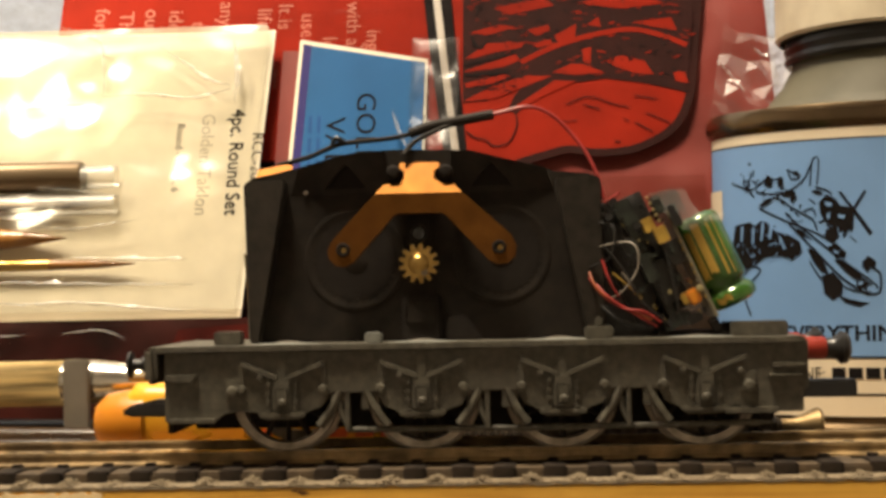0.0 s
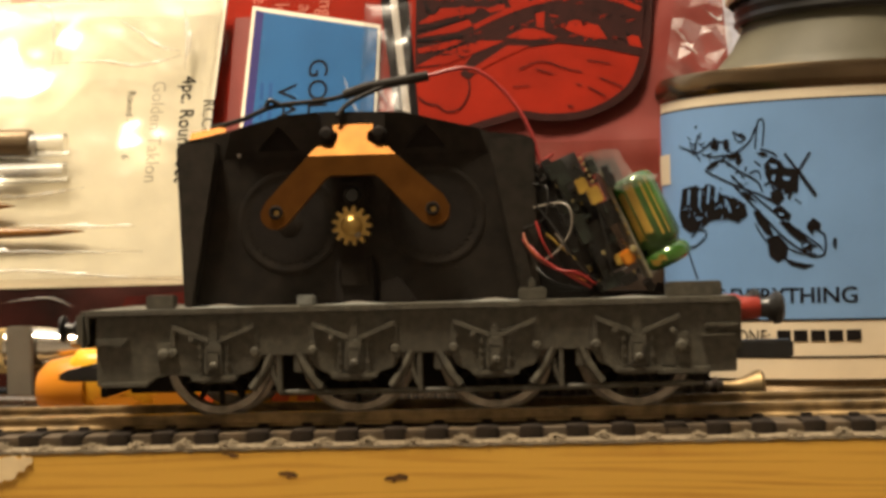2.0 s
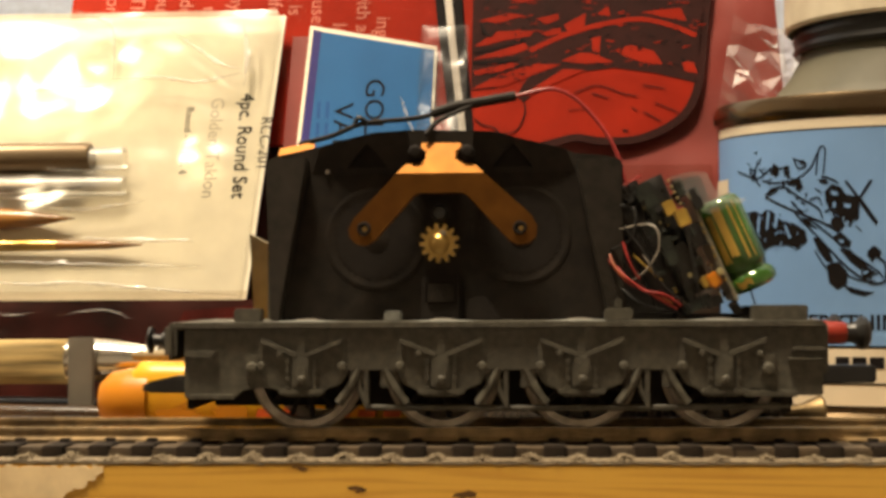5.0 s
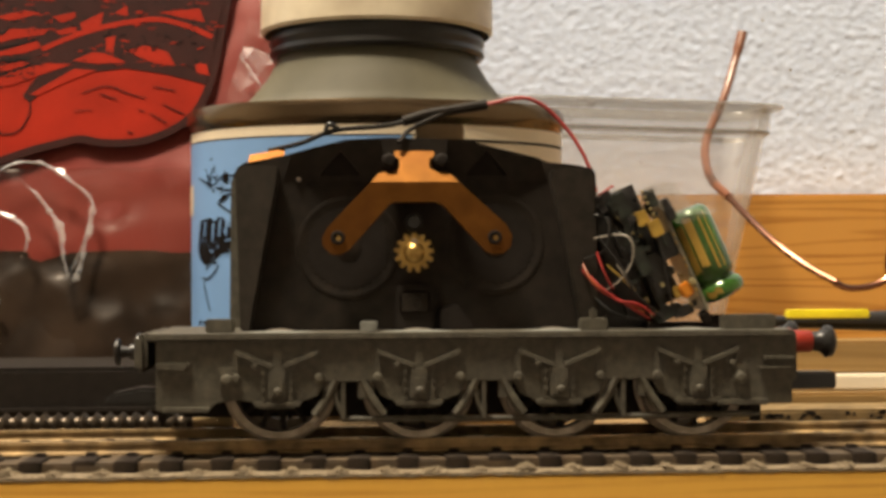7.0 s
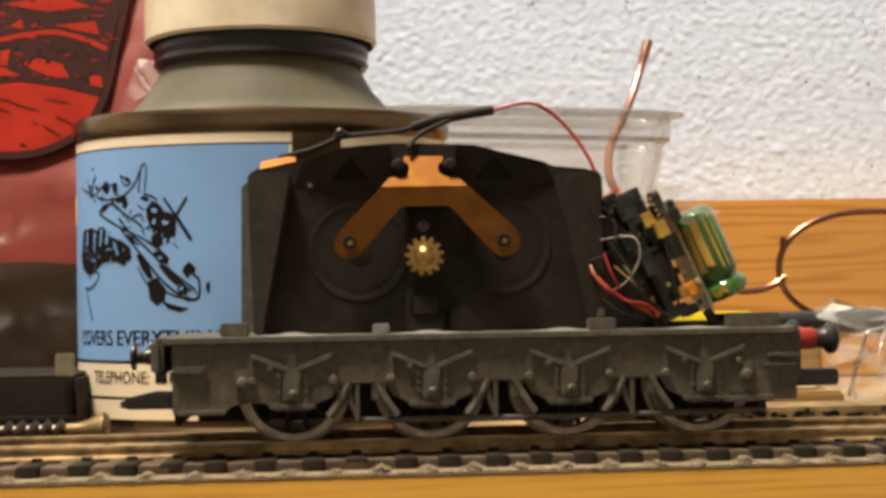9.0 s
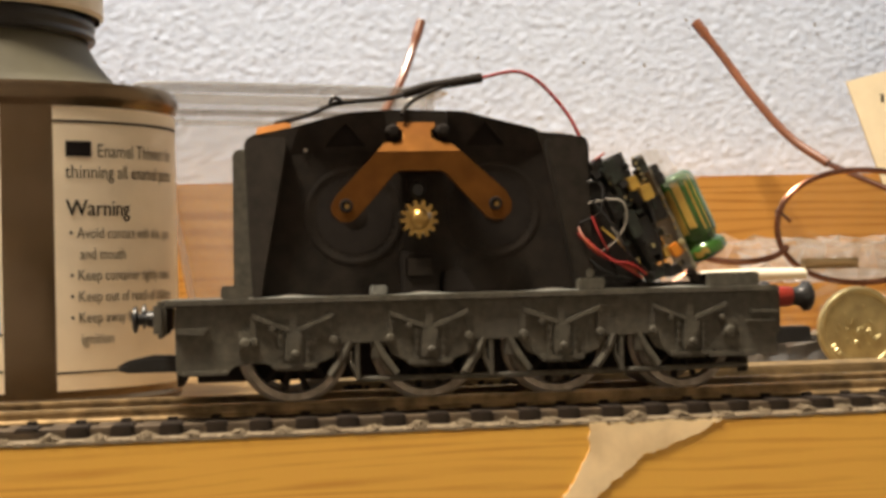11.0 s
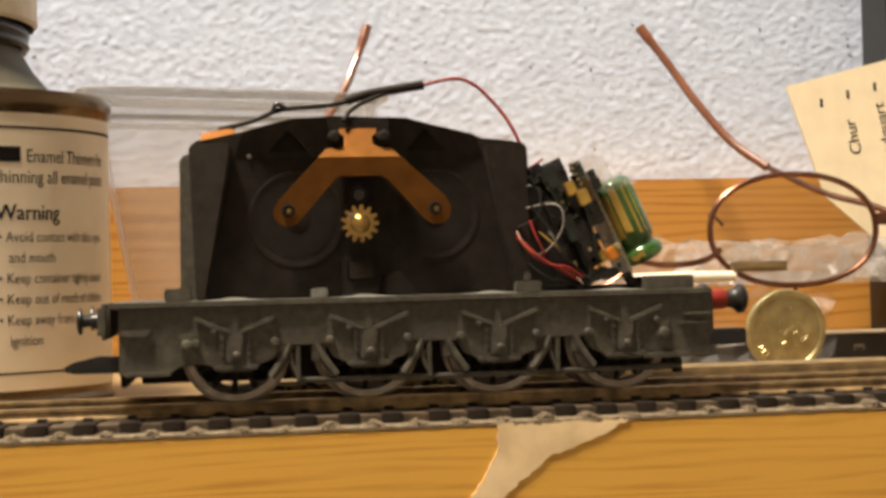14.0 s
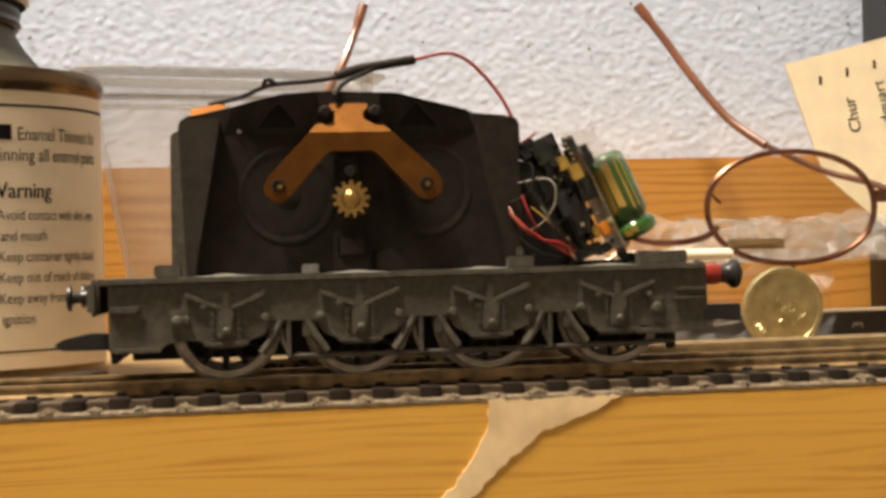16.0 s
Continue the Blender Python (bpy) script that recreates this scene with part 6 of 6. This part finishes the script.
def clear_tub():
    t = thing("clear_tub", mm(197.4, 140.7, BOARD_Z + 0.45, 0, 1.05, 6), "clear thin plastic tub standing empty by the wall", "tub")
    L = -BOARD_Z

    def loft(profile):
        """Rounded oblong rings: how far each is drawn in from the rim, and its height."""
        bm, rings = bmesh.new(), []
        for inset, z in profile:
            ring = []
            for k in range(72):
                a = 2 * math.pi * k / 72
                c, s = math.cos(a), math.sin(a)
                ring.append(bm.verts.new(((41 - inset) * math.copysign(abs(c) ** 0.4, c), (13 - 0.4 * inset) * math.copysign(abs(s) ** 0.4, s), z)))
            rings.append(ring)
        for p, q in zip(rings, rings[1:]):
            for k in range(72):
                m = (k + 1) % 72
                bm.faces.new((p[k], p[m], q[m], q[k]))
        return bm, rings

    part("tub_wall", loft([(18, 0.4), (4.8, 60.0 + L), (3.6, 61.0 + L), (3.3, 65.6 + L), (3.8, 65.6 + L), (4.1, 60.8 + L), (5.3, 60.0 + L), (18.5, 0.8)])[0], CUP_PLASTIC, t, "clear tapered wall")
    base, rings = loft([(18, 0.4), (18.6, 0), (20, 0.3)])
    base.faces.new(rings[-1])
    part("tub_base", base, CUP_PLASTIC, t)
    part("tub_rim", loft([(3.8, 65.6 + L), (3.3, 65.7 + L), (2.9, 66.9 + L), (0.5, 67.1 + L), (0, 67.5 + L), (0.4, 68.1 + L), (3.2, 68.3 + L), (3.7, 67.8 + L), (3.8, 65.6 + L)])[0], CUP_RIM, t, "flat clear lip of the tub")
    part("step_ring", loft([(4.9, 59.7 + L), (3.5, 60.7 + L), (3.5, 61.3 + L), (4.9, 60.3 + L)])[0], CUP_RIM, t, "moulded step below the lip")


clear_tub()


def spectacles():
    t = thing("spectacles", mm(0, 0, BOARD_Z), "rose-copper wire spectacles lying upside down with arms raised", "spectacles")
    L = -BOARD_Z
    y = 96

    def rim_points(cx, cz, rx, rz):
        pts = []
        for k in range(33):
            a = 2 * math.pi * k / 32
            pts.append((cx + rx * abs(math.cos(a)) ** 0.92 * math.copysign(1, math.cos(a)), y, L + cz + rz * abs(math.sin(a)) ** 0.92 * math.copysign(1, math.sin(a))))
        return pts

    for cx, cz, rz in ((272.4, 26.2, 13.0), (334.5, 28.6, 13.7)):
        pts = rim_points(cx, cz, 21.5, rz)
        part("rim", tube(pts, 0.75, 8, 2, closed=True), ROSE_WIRE, t, "copper-coloured wire rim")
        bm = bmesh.new()
        ring = [bm.verts.new((p[0], y + 0.2, p[2])) for p in pts[:-1]]
        bm.faces.new(ring)
        lens = part("lens", bm, LENS, t, "clear lens")
        lens.visible_shadow = False
    part("bridge", tube([(292.0, y, L + 23.4), (296, y - 1.5, L + 21.4), (303, y - 3, L + 20.6), (311, y - 1.5, L + 21.6), (315.4, y, L + 24.0)], 0.8, 8, 6), ROSE_WIRE, t)
    for x in (291.4, 316.4):
        part("pad_arm", tube([(x, y, L + 30), (x + (2 if x < 300 else -2), y + 3, L + 33), (x + (1 if x < 300 else -1), y + 6, L + 31)], 0.45, 6, 5), ROSE_WIRE, t)
    part("hinge", tube([(252.2, y, L + 24.4), (249.6, y, L + 22.6), (246, y, L + 21.4), (241.5, y, L + 21.2), (238.5, y, L + 22.4)], 0.85, 8, 6), ROSE_WIRE, t)
    part("hinge_lug", box(251.2, 252.6, y - 1.4, y + 0.6, L + 30.6, L + 33.6, 0.4), ROSE_WIRE, t)
    part("hinge", box(355.6, 364, y - 0.9, y + 0.9, L + 29.4, L + 32.4, 0.4), ROSE_WIRE, t)
    part("arm", tube([(239, y, L + 22.4), (233.8, 103, L + 26.6), (227.9, 112, L + 33.3), (222.6, 128, L + 43.6)], 0.85, 10, 6), ROSE_WIRE, t, "copper-coloured arm")
    part("arm_tip", tube([(222.6, 128, L + 43.6), (220.1, 138, L + 50.0), (221.9, 148, L + 59.7), (229.2, 158, L + 72.2), (233.4, 163, L + 82), (236.8, 166, L + 91.6)], lambda u: 1.15 if u < 0.9 else 1.45, 10, 6), BROWN_TIP, t, "brown translucent ear tip")
    part("arm", tube([(362.5, y, L + 31), (359.5, 105, L + 34.6), (352.5, 118, L + 38.8), (346.2, 141, L + 47.5)], 0.85, 10, 6), ROSE_WIRE, t, "copper-coloured arm")
    part("arm_tip", tube([(346.2, 141, L + 47.5), (338.9, 150, L + 55.9), (331.4, 158, L + 68.7), (325, 164, L + 81), (318.4, 168, L + 91.8)], lambda u: 1.25 if u < 0.9 else 1.6, 10, 6), BROWN_TIP, t, "brown translucent ear tip")
    # they rest on their lower rims and a wire end
    part("pad_foot", tube([(272.4, y + 0.4, L + 13.4), (271, y + 4, 10), (270, y + 9, 0.5)], 0.5, 6, 4), ROSE_WIRE, t)
    part("pad_foot", tube([(334.5, y + 0.4, L + 15.0), (337, y + 4, 10), (336, y + 9, 0.5)], 0.5, 6, 4), ROSE_WIRE, t)


spectacles()


def ticket():
    t = thing("ticket_card", mm(357.0, 139, 38.0, -6, 0, 0), "cream ticket card with two place names, leaning back", "card")
    part("card", prism([(-4.1, 32.6), (5, 1.2), (17.5, -10), (34, -24), (60, -24), (62, 50), (26.4, 40.2)], 0, 0.5), CARD_CREAM, t)

    def upward(x0, z0):
        """Text that reads up the card, which lies turned by 15 degrees."""
        c, s = math.cos(radians(99)), math.sin(radians(99))
        return lambda x, z: (x0 + x * c - z * s, -0.12, z0 + x * s + z * c)

    lettering("Chur", 4.9, (0, 0, 0), INK, t, bend=upward(17.2, 13.0))
    lettering("Landquart", 4.7, (0, 0, 0), INK, t, bend=upward(27.6, 9.0))
    bars = bmesh.new()
    for x, z in ((6.1, 27.8), (14.2, 30.2), (22.5, 32.4), (25.5, 2.0), (26.5, -2.5)):
        box(x - 0.4, x + 0.4, -0.12, -0.04, z - 1.2, z + 1.2, 0, bars)
    part("tick_print", bars, INK, t)


ticket()
solid("black_post", box(388, 470, 150, 168, BOARD_Z + 0.02, 160, 1.0), GLOSS_BLACK, mm(0, 0, 0), "tall black plastic case against the wall", "case")
r = thing("black_ruler", mm(0, 111, BOARD_Z), "black ruler with white figures and pale edge", "ruler")
part("ruler_body", box(300, 430, -1.2, 1.2, 0, 6.6, 0.3), GLOSS_BLACK, r)
part("pale_edge", box(300, 430, -1.3, 1.3, 6.6, 7.4, 0.2), PACK_WHITE, r)
lettering("3", 4.2, (355.5, -1.3, 2.0), WHITE_WIRE, r, bend=lambda x, z: (355.5 - (z - 2.0) + 3, -1.3, 2.0 + (x - 355.5)))
solid("red_cap", lathe([(0, 0), (3.4, 0), (3.6, 1), (3.4, 11), (0, 11.6)], 24), RED_PAINT, mm(372, 88, BOARD_Z), "small dark red cap", "cap")


def coin():
    t = thing("coin", mm(323.4, 76, 4.85, 4, 0, 0), "worn yellowish coin standing upright in clear plastic", "coin")
    part("disc", lathe([(0, -0.7), (8.2, -0.7), (8.5, -1.0), (9.3, -1.0), (9.5, -0.7), (9.5, 0.7), (9.3, 1.0), (0, 1.0)], 64, "y"), SILVER, t)
    bm = bmesh.new()
    rnd = random.Random(2)
    for k in range(26):
        a, q = rnd.uniform(0, 6.28), rnd.uniform(0, 5.5)
        tube([(q * math.cos(a), -0.7, q * math.sin(a)), (q * math.cos(a) + rnd.uniform(-1.2, 1.2), -0.85, q * math.sin(a) + rnd.uniform(-1.5, 1.5))], 0.25, 6, 0, bm)
    for k in range(9):
        a = -2.6 + 0.16 * k
        tube([(6.6 * math.cos(a), -0.75, 6.6 * math.sin(a)), (7.6 * math.cos(a), -0.8, 7.6 * math.sin(a))], 0.22, 6, 0, bm)
    part("worn_relief", bm, SILVER, t, "worn raised pattern")


coin()


def clear_bag(at, w, h, deep, seed, mat, label, folds, cell=3.2):
    """Two layers of crumpled film with an uneven outline, and sharp folds whitened as painted highlights."""
    t = thing("clear_bag", at, label, "plastic bag")
    rnd, bm = random.Random(seed), bmesh.new()
    nx, nz = max(3, int(w / cell)), max(3, int(h / cell))
    for side in (-1, 1):
        grid = []
        for j in range(nz + 1):
            row = []
            for i in range(nx + 1):
                u, v = i / nx, j / nz
                rim = min(u, 1 - u, v, 1 - v) < 1e-6
                x, z = u * w + rnd.uniform(-0.4, 0.4) * cell, v * h + rnd.uniform(-0.35, 0.35) * cell * (0 if j == 0 else 1)
                if j == nz:
                    z -= 0.22 * h * (0.5 + noise.noise(Vector((u * 6, seed, 1))))
                z = max(z, 0.0)
                bulge = (16 * u * (1 - u) * v * (1 - v)) ** 0.5
                row.append(bm.verts.new((x, side * (0.3 + deep / 2 * bulge) + (0 if rim else rnd.uniform(-1, 1) * 0.16 * deep), z)))
            grid.append(row)
        for p, q in zip(grid, grid[1:]):
            for i in range(nx):
                if rnd.random() < 0.5:
                    bm.faces.new((p[i], p[i + 1], q[i + 1])), bm.faces.new((p[i], q[i + 1], q[i]))
                else:
                    bm.faces.new((p[i], p[i + 1], q[i])), bm.faces.new((p[i + 1], q[i + 1], q[i]))
    film = part("film", bm, mat, t)
    film.data.set_sharp_from_angle(angle=radians(14))
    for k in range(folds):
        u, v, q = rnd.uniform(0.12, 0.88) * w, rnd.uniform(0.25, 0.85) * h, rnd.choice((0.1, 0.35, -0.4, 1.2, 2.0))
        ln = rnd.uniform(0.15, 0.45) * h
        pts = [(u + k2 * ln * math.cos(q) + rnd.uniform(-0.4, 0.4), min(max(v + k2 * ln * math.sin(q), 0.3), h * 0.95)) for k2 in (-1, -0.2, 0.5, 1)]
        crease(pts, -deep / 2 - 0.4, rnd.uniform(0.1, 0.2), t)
    return t


clear_bag(mm(289, 104, 15.2, -10, 0, 0), 88, 13, 6, 17, MILKY, "crumpled clear plastic bag draped over a ruler", 5)
clear_bag(mm(308, 106, 15.7, -30, -1, 0), 90, 11, 7, 27, MILKY, "folded lip of a clear plastic bag", 3)
clear_bag(mm(251, 66, BOARD_Z + 0.3, -12, 0, 0), 46, 25, 10, 47, MILKY, "crumpled clear plastic bag beside the offcuts", 9)
clear_bag(mm(298, 85, BOARD_Z + 0.3, -8, 0, 0), 42, 20, 10, 37, HAZY_FILM, "crumpled clear plastic bag around a coin", 4)
b = thing("small_brush", mm(0, 80, 17.6), "small brush with grey bristles resting on plastic", "paint brush")
part("brush_head", slab(13, 2.4, 2.0, 0.4, 0.3, 20, 6), material("dusty_brown_bristle", (0.20, 0.13, 0.055), 0.8, grain=900, spread=0.4, stretch=(0.05, 1, 1), bump=0.4), b, "dusty brown bristle head", at=mm(312.5, 0, 1.0))
part("brush_ferrule", lathe([(0, 288), (1.2, 288.2), (1.5, 300), (1.3, 313), (0, 313)], 14, "x"), PACK_WHITE, b, "white ferrule")
solid("yellow_strip", box(218, 235, -1.5, 1.5, -0.9, 0.9, 0.3), YELLOW_BRIGHT, mm(0, 66, 16.4), "bright yellow plastic strip", "strip")
solid("black_pen", lathe([(0, 214), (1.2, 215), (1.6, 226), (2.2, 240), (2.6, 258), (2.7, 276), (0, 277)], 20, "x"), GLOSS_BLACK, mm(0, 72, 14.6), "slim black pen lying on clutter", "pen")
solid("wood_offcut", box(212, 246, -6, 6, 0, 6.4, 0.6), OFFCUT, mm(0, 60, 5.0), "pale wood offcut on a white strip", "wood offcut")
solid("white_strip", box(206, 244, -5, 5, 0, 3.0, 0.4), PACK_WHITE, mm(0, 56, 2.0), "white plastic strip between wood offcuts", "strip")
solid("wood_offcut", box(200, 248, -9, 9, 0, 6.6, 0.6), OFFCUT, mm(0, 56, BOARD_Z), "pale wood offcut under a strip", "wood offcut")
cork = thing("cork_strip", mm(0, 38, BOARD_Z), "pale cork strip with dark crumbs beside the track", "cork strip")
part("strip", box(196, 420, -6, 6, 0, 5.0, 0.5), material("pale_cork", (0.20, 0.135, 0.058), 0.85, grain=250, spread=0.25), cork)
bits = bmesh.new()
rnd = random.Random(9)
for k in range(40):
    blot(rnd.uniform(200, 250), rnd.uniform(3.4, 4.6), rnd.uniform(0.3, 1.0), 0.35, -6.08, bits, 0.5, k)
part("dark_crumbs", bits, DEEP_BLACK, cork, "dark crumbs")


# ---- motion ----


def motions():
    def rolled(t):
        for (t0, a), (t1, b) in zip(ROLLED, ROLLED[1:]):
            if t <= t1:
                return a + (b - a) * (t - t0) / (t1 - t0)
        return ROLLED[-1][1]

    walk(TENDER, [(t, mm(s, 0, 0)) for t, s in ROLLED])
    times = [0.0, 3.0, 4.6] + [round(4.7 + 0.1 * k, 1) for k in range(80)] + [14.0, 16.0]
    for w in WHEELS:
        at = w.matrix_basis.translation.copy()
        walk(w, [(t, Matrix.Translation(at) @ pose(0, 0, 0, 0, math.degrees(rolled(t) / WHEEL_R), 0)) for t in times])
    # the pinion is geared to spin faster than the wheels
    at = PINION.matrix_basis.translation.copy()
    times = [0.0, 3.0, 4.6] + [4.6 + k / 30 for k in range(1, 240)] + [14.0, 16.0]
    walk(PINION, [(t, Matrix.Translation(at) @ pose(0, 0, 0, 0, -6.0 * math.degrees(rolled(t) / WHEEL_R), 0)) for t in times])


motions()
